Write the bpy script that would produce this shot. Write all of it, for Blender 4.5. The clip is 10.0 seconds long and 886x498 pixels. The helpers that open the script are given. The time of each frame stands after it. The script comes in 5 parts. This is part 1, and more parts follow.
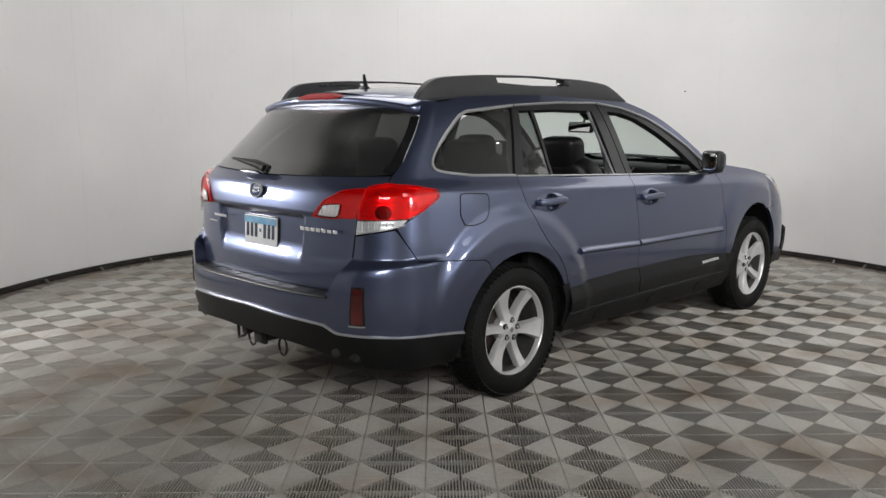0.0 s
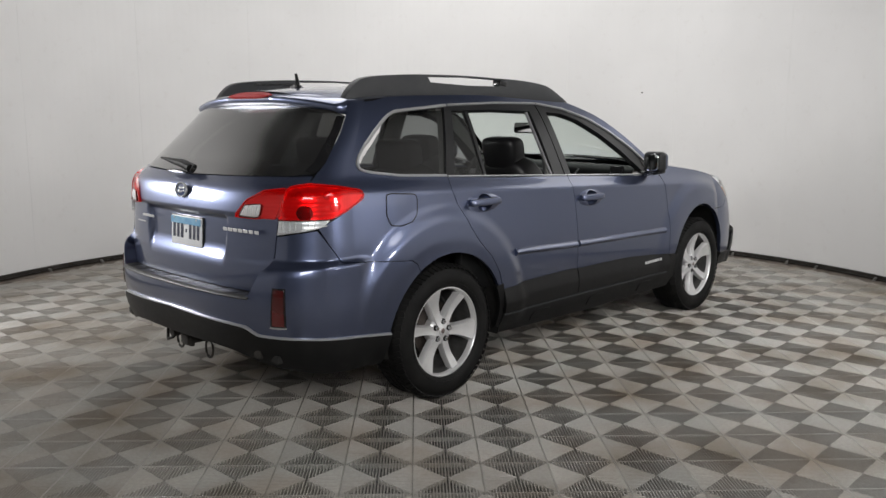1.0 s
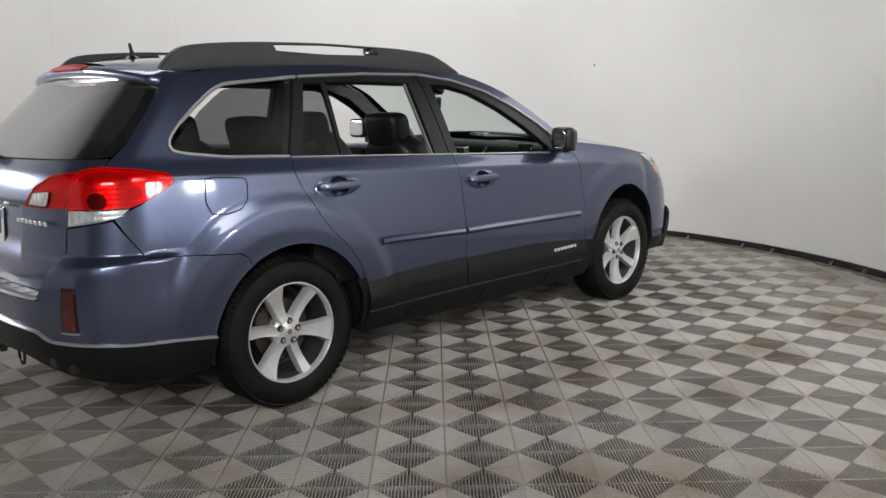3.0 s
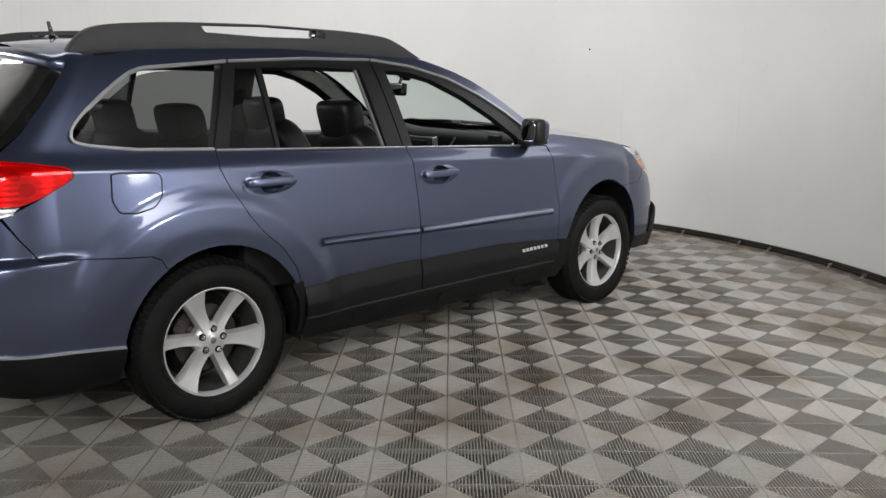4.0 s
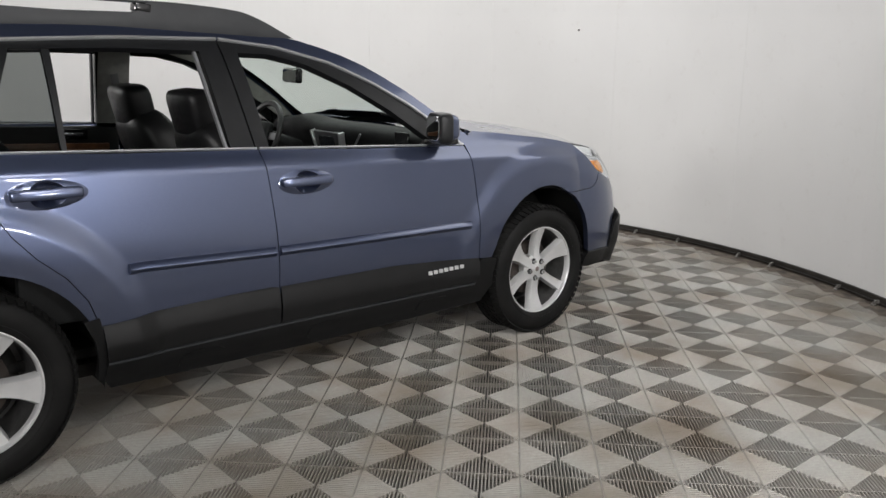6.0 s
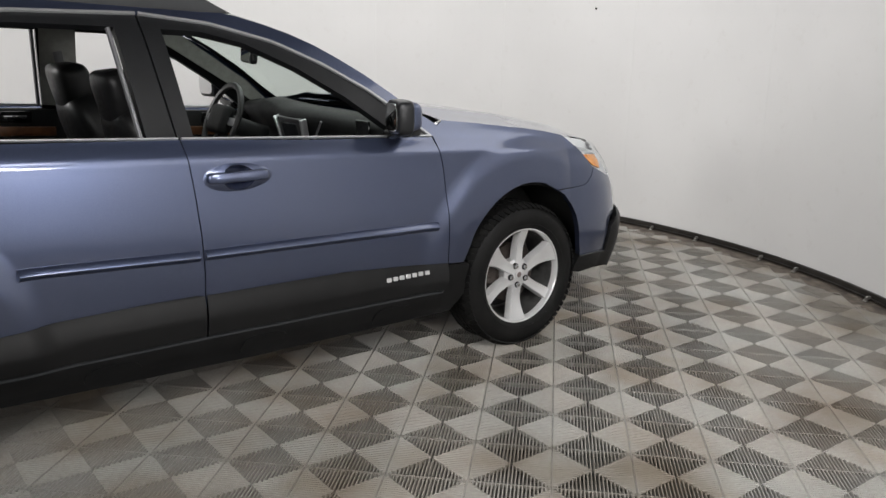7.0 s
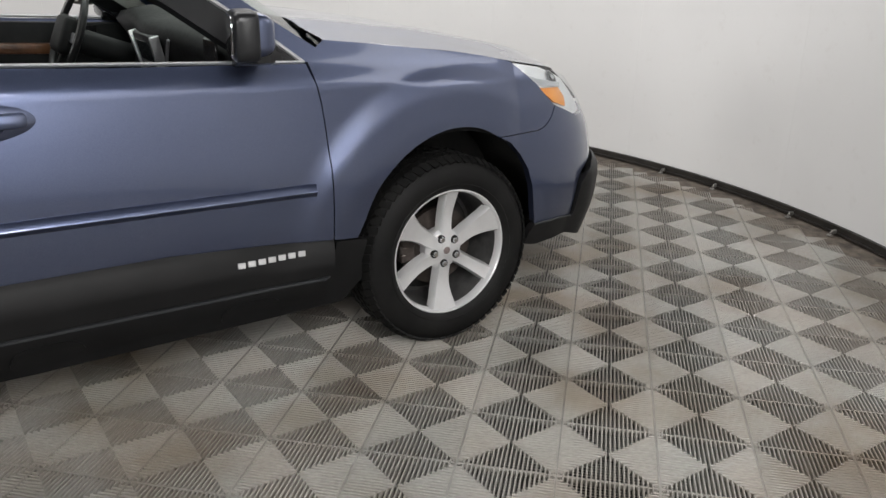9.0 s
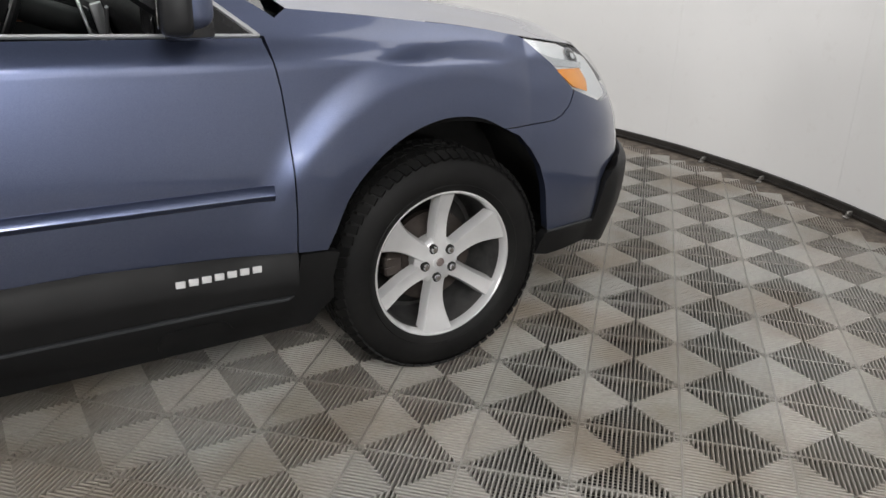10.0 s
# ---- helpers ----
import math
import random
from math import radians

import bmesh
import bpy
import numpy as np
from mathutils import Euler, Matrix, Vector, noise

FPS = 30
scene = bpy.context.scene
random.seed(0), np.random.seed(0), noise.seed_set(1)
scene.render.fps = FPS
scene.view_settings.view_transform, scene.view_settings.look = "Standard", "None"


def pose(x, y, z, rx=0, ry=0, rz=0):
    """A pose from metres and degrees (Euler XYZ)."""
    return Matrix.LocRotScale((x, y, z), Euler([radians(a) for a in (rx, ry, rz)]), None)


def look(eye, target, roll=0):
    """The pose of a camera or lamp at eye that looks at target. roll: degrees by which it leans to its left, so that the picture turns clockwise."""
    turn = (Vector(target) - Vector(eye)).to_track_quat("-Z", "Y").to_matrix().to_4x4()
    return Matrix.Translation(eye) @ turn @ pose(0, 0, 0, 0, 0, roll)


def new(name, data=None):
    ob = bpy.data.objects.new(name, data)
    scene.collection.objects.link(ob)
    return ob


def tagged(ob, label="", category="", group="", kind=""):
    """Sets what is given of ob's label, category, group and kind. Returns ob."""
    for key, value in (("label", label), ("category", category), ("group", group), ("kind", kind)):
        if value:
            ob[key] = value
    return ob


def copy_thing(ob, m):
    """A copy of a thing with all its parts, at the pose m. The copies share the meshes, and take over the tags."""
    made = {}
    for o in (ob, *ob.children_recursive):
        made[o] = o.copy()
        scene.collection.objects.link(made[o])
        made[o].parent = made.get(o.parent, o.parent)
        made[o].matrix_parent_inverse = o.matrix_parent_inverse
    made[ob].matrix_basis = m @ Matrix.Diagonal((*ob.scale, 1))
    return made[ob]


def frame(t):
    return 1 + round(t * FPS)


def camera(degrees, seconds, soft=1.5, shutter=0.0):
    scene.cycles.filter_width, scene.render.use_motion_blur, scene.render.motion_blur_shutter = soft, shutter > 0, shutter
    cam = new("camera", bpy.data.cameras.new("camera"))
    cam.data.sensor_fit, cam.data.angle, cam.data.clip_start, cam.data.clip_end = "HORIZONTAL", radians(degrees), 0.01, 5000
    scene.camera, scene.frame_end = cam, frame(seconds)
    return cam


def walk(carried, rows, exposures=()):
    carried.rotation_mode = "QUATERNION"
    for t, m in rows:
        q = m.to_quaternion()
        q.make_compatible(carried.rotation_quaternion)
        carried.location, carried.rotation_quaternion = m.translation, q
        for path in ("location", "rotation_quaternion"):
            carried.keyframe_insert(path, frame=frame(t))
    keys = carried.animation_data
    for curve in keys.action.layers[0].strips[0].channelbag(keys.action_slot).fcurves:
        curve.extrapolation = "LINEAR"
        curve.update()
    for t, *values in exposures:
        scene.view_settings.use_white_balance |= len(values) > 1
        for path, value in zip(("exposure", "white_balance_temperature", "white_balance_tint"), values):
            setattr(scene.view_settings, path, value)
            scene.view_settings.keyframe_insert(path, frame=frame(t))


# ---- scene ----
from mathutils import geometry

cam = camera(56.1, 10.0)
PATH = [
    (0, (-3.266, -3.585, 1.457), (-1.872, -2.187, 1.137), -0.1),
    (0.5, (-3.181, -3.653, 1.461), (-1.75, -2.292, 1.14), 0.2),
    (1, (-3.06, -3.748, 1.449), (-1.634, -2.382, 1.132), 0.1),
    (1.5, (-2.886, -3.78, 1.443), (-1.47, -2.41, 1.102), 0.1),
    (2, (-2.683, -3.818, 1.447), (-1.278, -2.439, 1.094), -0.1),
    (2.5, (-2.418, -3.885, 1.433), (-1.03, -2.491, 1.072), -0.4),
    (3, (-2.161, -3.963, 1.409), (-0.767, -2.577, 1.046), -0.6),
    (3.2, (-2.079, -3.97, 1.394), (-0.676, -2.591, 1.031), -0.6),
    (4.3, (-1.482, -3.933, 1.467), (-0.136, -2.516, 1.044), 0.4),
    (4.5, (-1.346, -3.941, 1.466), (-0.001, -2.523, 1.042), 0.3),
    (5, (-1.083, -3.943, 1.463), (0.27, -2.534, 1.033), 0.4),
    (5.5, (-0.804, -3.878, 1.458), (0.507, -2.434, 1.013), 0.3),
    (5.7, (-0.689, -3.859, 1.461), (0.603, -2.398, 1.017), 0.3),
    (6.8, (-0.033, -3.776, 1.446), (1.135, -2.224, 0.969), 1.1),
    (7, (0.058, -3.716, 1.464), (1.226, -2.17, 0.968), 1.1),
    (7.5, (0.32, -3.552, 1.456), (1.49, -2.016, 0.935), 1.5),
    (8, (0.542, -3.41, 1.444), (1.659, -1.868, 0.834), 1.2),
    (8.5, (0.847, -3.287, 1.427), (1.943, -1.752, 0.761), 1.2),
    (9, (1.098, -3.188, 1.396), (2.147, -1.631, 0.706), 1.3),
    (9.5, (1.305, -3.005, 1.379), (2.294, -1.424, 0.657), 1.1),
    (10, (1.479, -2.845, 1.347), (2.445, -1.265, 0.592), 1.6),
]
walk(cam, [(t, look(eye, target, roll)) for t, eye, target, roll in PATH],
     [(0, .09), (3, .11), (6, .19), (10, .31)])

# ---- world and light ----
world = bpy.data.worlds.new("booth_world")
world.use_nodes = True
world.node_tree.nodes["Background"].inputs[0].default_value = (0.9, 0.95, 1.0, 1)
world.node_tree.nodes["Background"].inputs[1].default_value = 0.02
scene.world = world

BOOTH = Vector((1.188, 0.302, 0))


def lamp(name, at, target, size, watts, tint=(1.0, 0.985, 0.98), beam=180):
    data = bpy.data.lights.new(name, "AREA")
    data.shape, data.size, data.size_y, data.energy, data.color = "RECTANGLE", size[0], size[1], watts, tint
    data.spread = radians(beam)
    ob = new(name, data)
    ob.matrix_world = look(at, target)
    return ob


lamp("key_softbox", (-3.4, -4.6, 2.5), (-0.2, -0.9, 0.4), (2.0, 1.2), 92)
lamp("key_softbox", (1.2, -5.6, 3.6), (2.9, -1.5, 0.2), (2.4, 1.4), 42, beam=85)
lamp("side_softbox", (2.8, -4.0, 2.0), (2.9, -1.2, 0.2), (2.8, 1.8), 8)
# added fill, no lamp known here: lifts the floor by the front wheel
lamp("front_fill", (4.1, -2.2, 2.6), (2.7, -1.4, 0.3), (1.2, 1.0), 6)
lamp("band_softbox", (1.5, -5.9, 1.6), (0.4, -0.8, 0.9), (.46, .30), 29)
lamp("rear_softbox", (-2.4, 2.6, 1.8), (-0.95, -0.1, 0.95), (1.2, .6), 80)
lamp("overhead_softbox", (2.0, 1.4, 4.2), (2.0, 1.4, 0), (5.0, 3.0), 136)


# ---- materials ----
def material(name):
    m = bpy.data.materials.new(name)
    m.use_nodes = True
    return m, m.node_tree.nodes, m.node_tree.links, m.node_tree.nodes["Principled BSDF"]


def setup(p, **kw):
    for key, v in kw.items():
        p.inputs[key.replace("_", " ")].default_value = (*v, 1) if isinstance(v, tuple) else v


def noise_tex(n, l, scale, detail=4.0, rough=0.55, coords="Object"):
    c = n.new("ShaderNodeTexCoord")
    t = n.new("ShaderNodeTexNoise")
    t.inputs["Scale"].default_value, t.inputs["Detail"].default_value, t.inputs["Roughness"].default_value = scale, detail, rough
    l.new(c.outputs[coords], t.inputs["Vector"])
    return t


def ramp(n, l, src, lo, hi, a, b):
    r = n.new("ShaderNodeValToRGB")
    r.color_ramp.elements[0].position, r.color_ramp.elements[1].position = lo, hi
    r.color_ramp.elements[0].color, r.color_ramp.elements[1].color = (*a, 1), (*b, 1)
    l.new(src, r.inputs[0])
    return r


def bump(n, l, p, src, strength, distance):
    b = n.new("ShaderNodeBump")
    b.inputs["Strength"].default_value, b.inputs["Distance"].default_value = strength, distance
    l.new(src, b.inputs["Height"])
    l.new(b.outputs[0], p.inputs["Normal"])


def grained(name, a, b, scale, rough, rough_var=0.1, bumps=0.0, bump_scale=60.0, bump_d=0.001, **kw):
    """A surface of two close colours, with uneven gloss and fine relief."""
    m, n, l, p = material(name)
    t = noise_tex(n, l, scale)
    l.new(ramp(n, l, t.outputs[0], .35, .68, a, b).outputs[0], p.inputs["Base Color"])
    t2 = noise_tex(n, l, scale * 5.3)
    r = n.new("ShaderNodeMapRange")
    r.inputs[1].default_value, r.inputs[2].default_value = .3, .7
    r.inputs[3].default_value, r.inputs[4].default_value = rough - rough_var, rough + rough_var
    l.new(t2.outputs[0], r.inputs[0])
    l.new(r.outputs[0], p.inputs["Roughness"])
    if bumps:
        bump(n, l, p, noise_tex(n, l, bump_scale, 3).outputs[0], bumps, bump_d)
    setup(p, **kw)
    return m


def paint_material():
    m, n, l, p = material("blue_grey_metallic_paint")
    flake = noise_tex(n, l, 900, 1)
    c = ramp(n, l, flake.outputs[0], .35, .7, (.078, .097, .172), (.118, .142, .233))
    l.new(c.outputs[0], p.inputs["Base Color"])
    dust = noise_tex(n, l, 7, 5)
    r = n.new("ShaderNodeMapRange")
    r.inputs[1].default_value, r.inputs[2].default_value, r.inputs[3].default_value, r.inputs[4].default_value = .3, .75, .05, .085
    l.new(dust.outputs[0], r.inputs[0])
    l.new(r.outputs[0], p.inputs["Coat Roughness"])
    setup(p, Metallic=0.85, Roughness=0.31, Coat_Weight=1.0, Coat_IOR=1.6)
    return m


def glass_material(name, colour, rough=0.0, mix=None):
    m, n, l, p = material(name)
    if mix is None:
        setup(p, Base_Color=colour, Roughness=rough, Transmission_Weight=1.0, IOR=1.45)
        return m
    # Thin sheet: lets light straight through, tinted, with a gloss on top.
    out = n["Material Output"]
    tr, gl, mx, fr = n.new("ShaderNodeBsdfTransparent"), n.new("ShaderNodeBsdfGlossy"), n.new("ShaderNodeMixShader"), n.new("ShaderNodeLayerWeight")
    power, scale_up = n.new("ShaderNodeMath"), n.new("ShaderNodeMath")
    power.operation, scale_up.operation = "POWER", "MULTIPLY_ADD"
    power.inputs[1].default_value = 4.5
    scale_up.inputs[1].default_value, scale_up.inputs[2].default_value = .85, mix
    tr.inputs[0].default_value = (*colour, 1)
    gl.inputs["Roughness"].default_value = rough
    l.new(fr.outputs["Facing"], power.inputs[0])
    l.new(power.outputs[0], scale_up.inputs[0])
    l.new(scale_up.outputs[0], mx.inputs[0])
    l.new(tr.outputs[0], mx.inputs[1])
    l.new(gl.outputs[0], mx.inputs[2])
    l.new(mx.outputs[0], out.inputs[0])
    n.remove(p)
    return m


PAINT = paint_material()
CLAD = grained("black_textured_plastic", (.0050, .0051, .0054), (.0076, .0077, .008), 9, .47, .03, .2, 420, .0006, Specular_IOR_Level=.30)
RAIL = grained("dark_grey_rail_plastic", (.026, .028, .031), (.033, .035, .038), 9, .48, .03, .15, 420, .0005)
GLOSS_BLACK = grained("gloss_black_plastic", (.010, .010, .011), (.016, .016, .017), 12, .16, .05)
FRAME_BLACK = grained("satin_black_frame", (.010, .0105, .0115), (.014, .0145, .016), 14, .34, .03, Specular_IOR_Level=.4)
CHROME = grained("brushed_bright_trim", (.47, .48, .49), (.51, .52, .53), 20, .33, .012, Metallic=.55)
MIRROR_CHROME = grained("polished_chrome", (.77, .78, .80), (.80, .81, .83), 20, .10, .01, Metallic=1.0)
ALLOY = grained("silver_painted_alloy", (.68, .68, .68), (.73, .73, .73), 16, .30, .012, Metallic=.5, Coat_Weight=.4)
# dusty alloy, darkened further so its colour holds the shade behind the spokes
BARREL = grained("shaded_dusty_barrel", (0.065, 0.064, 0.063), (0.110, 0.108, 0.106), 18, .42, .06, Metallic=.5)
RUBBER = grained("tyre_rubber", (.006, .006, .006), (.011, .0108, .0104), 8, .62, .05, .2, 120, .001, Specular_IOR_Level=.16)
LINER = grained("black_felt_liner", (.009, .009, .0085), (.016, .015, .014), 10, .9, .05)
UNDER = grained("dark_underbody", (.012, .011, .010), (.030, .026, .022), 6, .8, .1)
IRON = grained("rusty_brake_iron", (.030, .024, .021), (.075, .062, .055), 14, .5, .12, Metallic=.6)
LEATHER = grained("black_leather", (.010, .010, .011), (.016, .016, .017), 10, .42, .08, .35, 160, .001)
DASH = grained("charcoal_dash_plastic", (.010, .0105, .011), (.015, .0155, .016), 12, .6, .05, .3, 300, .0005, Specular_IOR_Level=.25)
SILVER_TRIM = grained("silver_dash_trim", (.19, .19, .20), (.26, .26, .27), 12, .38, .05, Metallic=.5)
STACK = grained("dark_silver_stack", (.055, .055, .058), (.085, .085, .09), 12, .42, .05, Metallic=.4)
SCREEN = grained("dark_screen", (.02, .022, .025), (.03, .032, .035), 12, .1, .02)
WOOD = grained("brown_wood_trim", (.11, .045, .02), (.20, .085, .035), 22, .35, .08)
HEADLINER = grained("grey_headliner", (.30, .30, .28), (.36, .36, .34), 30, .95, .03)
TINT = glass_material("privacy_glass", (.21, .225, .22), .20, .10)
REAR_TINT = glass_material("dark_rear_glass", (.10, .104, .10), .17, .48)
CLEAR = glass_material("clear_green_glass", (.80, .88, .84), .0, .05)
DOORGLASS = glass_material("tinted_door_glass", (.30, .32, .315), .02, .08)
LENS = glass_material("clear_lens", (.93, .95, .96), .0, .05)
MIRROR_GLASS = grained("mirror_glass", (.82, .83, .84), (.86, .87, .88), 5, .02, .01, Metallic=1.0)


def lens_material(name, a, b):
    m, n, l, p = material(name)
    t = noise_tex(n, l, 9, 1)
    l.new(ramp(n, l, t.outputs[0], .38, .62, a, b).outputs[0], p.inputs["Base Color"])
    w = n.new("ShaderNodeTexWave")
    w.bands_direction = "Z"
    w.inputs["Scale"].default_value = 55
    c = n.new("ShaderNodeTexCoord")
    l.new(c.outputs["Object"], w.inputs["Vector"])
    bump(n, l, p, w.outputs[1], .12, .0015)
    setup(p, Roughness=.22, Coat_Weight=1.0, Coat_Roughness=.02, Subsurface_Weight=.0)
    return m


RED = lens_material("red_lamp_lens", (.58, .014, .016), (.68, .022, .022))
RED_DARK = lens_material("deep_red_lens", (.055, .003, .003), (.085, .005, .005))
STOP_RED = grained("dull_red_lens", (.30, .012, .014), (.38, .018, .018), 20, .5, .03, Specular_IOR_Level=.15)
AMBER = lens_material("amber_lamp_lens", (.75, .22, .02), (.90, .34, .04))
RED_LENS = glass_material("red_clear_lens", (.97, .045, .05), .06, .06)


def reflector_material():
    m, n, l, p = material("ribbed_lamp_reflector")
    c = n.new("ShaderNodeTexCoord")
    w, u = n.new("ShaderNodeTexWave"), n.new("ShaderNodeTexWave")
    w.bands_direction, u.bands_direction = "Z", "X"
    w.inputs["Scale"].default_value, u.inputs["Scale"].default_value = 16, 5
    total = n.new("ShaderNodeMath")
    l.new(c.outputs["Object"], w.inputs["Vector"])
    l.new(c.outputs["Object"], u.inputs["Vector"])
    l.new(w.outputs[1], total.inputs[0])
    l.new(u.outputs[1], total.inputs[1])
    bump(n, l, p, total.outputs[0], .13, .006)
    setup(p, Base_Color=(.92, .92, .92), Metallic=.6, Roughness=.30)
    return m


REFLECTOR = reflector_material()
SILVERED = grained("silvered_lamp_bowl", (.62, .62, .63), (.70, .70, .70), 40, .35, .02, Metallic=.5, Coat_Weight=1.0)
PLATE_WHITE = grained("plate_white", (.74, .76, .78), (.82, .83, .84), 14, .4, .05)
PLATE_BLUE = grained("plate_blue", (.10, .30, .52), (.22, .45, .62), 18, .4, .05)
PLATE_DARK = grained("plate_dark_print", (.015, .02, .05), (.03, .035, .07), 20, .4, .05)
CAP_BADGE = grained("dull_bronze", (.20, .16, .15), (.30, .25, .24), 60, .4, .05, Metallic=.5)
BADGE_BLUE = grained("blue_enamel", (.02, .035, .10), (.03, .05, .13), 20, .2, .03)
STICKER = grained("pale_sticker", (.45, .47, .48), (.55, .57, .58), 40, .5, .05)


def wall_material():
    m, n, l, p = material("white_wall_sheet")
    a = noise_tex(n, l, .9, 3, .5)
    c = ramp(n, l, a.outputs[0], .3, .7, (.74, .735, .725), (.80, .795, .785))
    b = noise_tex(n, l, 11, 6, .7)
    c2 = ramp(n, l, b.outputs[0], .30, .42, (.90, .885, .87), (1, 1, 1))
    mix = n.new("ShaderNodeMix")
    mix.data_type, mix.blend_type = "RGBA", "MULTIPLY"
    mix.inputs[0].default_value = .35
    l.new(c.outputs[0], mix.inputs[6])
    l.new(c2.outputs[0], mix.inputs[7])
    l.new(mix.outputs[2], p.inputs["Base Color"])
    setup(p, Roughness=.62)
    bump(n, l, p, noise_tex(n, l, 2.2, 2).outputs[0], .12, .02)
    return m


def tile_material():
    m, n, l, p = material("grey_ribbed_floor_plastic")
    geo = n.new("ShaderNodeNewGeometry")

    def field(scale, detail):
        t = n.new("ShaderNodeTexNoise")
        t.inputs["Scale"].default_value, t.inputs["Detail"].default_value = scale, detail
        l.new(geo.outputs["Position"], t.inputs["Vector"])
        return t

    base = ramp(n, l, field(60, 4).outputs[0], .3, .7, (.292, .281, .262), (.355, .342, .320))
    dirt = ramp(n, l, field(1.7, 5).outputs[0], .46, .70, (0, 0, 0), (.8, .8, .8))
    mix = n.new("ShaderNodeMix")
    mix.data_type = "RGBA"
    l.new(dirt.outputs[0], mix.inputs[0])
    l.new(base.outputs[0], mix.inputs[6])
    mix.inputs[7].default_value = (.165, .128, .090, 1)
    info = n.new("ShaderNodeObjectInfo")
    v = n.new("ShaderNodeMapRange")
    v.inputs[3].default_value, v.inputs[4].default_value = .90, 1.08
    l.new(info.outputs["Random"], v.inputs[0])
    tone = n.new("ShaderNodeMix")
    tone.data_type, tone.blend_type = "RGBA", "MULTIPLY"
    tone.inputs[0].default_value = 1.0
    again = n.new("ShaderNodeTexNoise")
    again.inputs["Scale"].default_value, again.inputs["Detail"].default_value = 2.6, 1.0
    l.new(geo.outputs["Position"], again.inputs["Vector"])
    l.new(mix.outputs[2], tone.inputs[6])
    l.new(ramp(n, l, again.outputs[0], .35, .65, (1.02, .985, .94), (.985, 1.0, .985)).outputs[0], tone.inputs[7])
    hsv = n.new("ShaderNodeHueSaturation")
    l.new(tone.outputs[2], hsv.inputs["Color"])
    l.new(v.outputs[0], hsv.inputs["Value"])
    l.new(hsv.outputs[0], p.inputs["Base Color"])
    r = n.new("ShaderNodeMapRange")
    r.inputs[3].default_value, r.inputs[4].default_value = .25, .42
    l.new(field(9, 4).outputs[0], r.inputs[0])
    l.new(r.outputs[0], p.inputs["Roughness"])
    return m


WALL = wall_material()
TILE = tile_material()
CEILING = grained("black_ceiling_board", (.018, .018, .018), (.028, .028, .028), 3, .8, .05)
# for unseen panels, added only to darken reflections in the paint
DARK_PANEL = grained("dark_reflection_panel", (.07, .07, .072), (.10, .10, .102), 3, .8, .05)
# slab under the tiles: near black, the shade between ribs is in its colour
GAP_SHADE = grained("gap_shade_slab", (.005, .0047, .0045), (.010, .009, .0085), 5, .85, .08)
GRIME = grained("brown_floor_grime", (.050, .040, .032), (.16, .132, .105), 14, .75, .1, .4, 60, .004)
TRACK = grained("dark_anodised_track", (.028, .025, .022), (.05, .045, .04), 10, .4, .1, Metallic=.4)
FOOT = grained("grey_steel_foot", (.30, .29, .27), (.42, .41, .39), 30, .4, .1, Metallic=.8)


# ---- builders ----
def thing(name, label, category, at=(0, 0, 0), group="", kind=""):
    ob = new(name)
    ob.empty_display_size = .2
    ob.matrix_world = pose(*at)
    return tagged(ob, label, category, group, kind)


def mesh_part(name, verts, faces, mat, parent, label="", normals=None, smooth=True):
    me = bpy.data.meshes.new(name)
    me.from_pydata([tuple(v) for v in verts], [], faces)
    me.materials.append(mat)
    if smooth:
        me.polygons.foreach_set("use_smooth", [True] * len(me.polygons))
    me.update()
    if normals:
        me.normals_split_custom_set_from_vertices([tuple(v) for v in normals])
    ob = new(name, me)
    ob.parent = parent
    if label:
        ob["label"] = label
    return ob


def part(name, bm, mat, parent, label="", smooth=True):
    bmesh.ops.recalc_face_normals(bm, faces=bm.faces)
    me = bpy.data.meshes.new(name)
    bm.to_mesh(me)
    bm.free()
    me.materials.append(mat)
    if smooth:
        me.polygons.foreach_set("use_smooth", [True] * len(me.polygons))
        me.set_sharp_from_angle(angle=radians(38))
    ob = new(name, me)
    ob.parent = parent
    if label:
        ob["label"] = label
    return ob


def box_into(bm, size, m, bevel=.0, segments=2):
    """A box with rounded edges, added to bm."""
    made = bmesh.ops.create_cube(bm, size=1.0)["verts"]
    bmesh.ops.transform(bm, matrix=Matrix.Diagonal((*size, 1)), verts=made)
    if bevel:
        edges = list({e for v in made for e in v.link_edges})
        out = bmesh.ops.bevel(bm, geom=edges, offset=bevel, segments=segments, profile=.6, affect="EDGES")
        made = list({v for f in out["faces"] for v in f.verts} | {v for v in made if v.is_valid})
    bmesh.ops.transform(bm, matrix=m, verts=made)
    return made


def box(size, m, bevel=.0, segments=2):
    bm = bmesh.new()
    box_into(bm, size, m, bevel, segments)
    return bm


def lathe(profile, axis_m, steps=64, close=False):
    """Turns (radius, height) round the local z axis of axis_m."""
    bm = bmesh.new()
    rings = []
    for i in range(steps):
        a = 2 * math.pi * i / steps
        rings.append([bm.verts.new(axis_m @ Vector((r * math.cos(a), r * math.sin(a), h))) for r, h in profile])
    n = len(profile)
    for i in range(steps):
        p, q = rings[i], rings[(i + 1) % steps]
        for j in range(n if close else n - 1):
            k = (j + 1) % n
            bm.faces.new((p[j], p[k], q[k], q[j]))
    bmesh.ops.remove_doubles(bm, verts=bm.verts, dist=1e-6)
    return bm


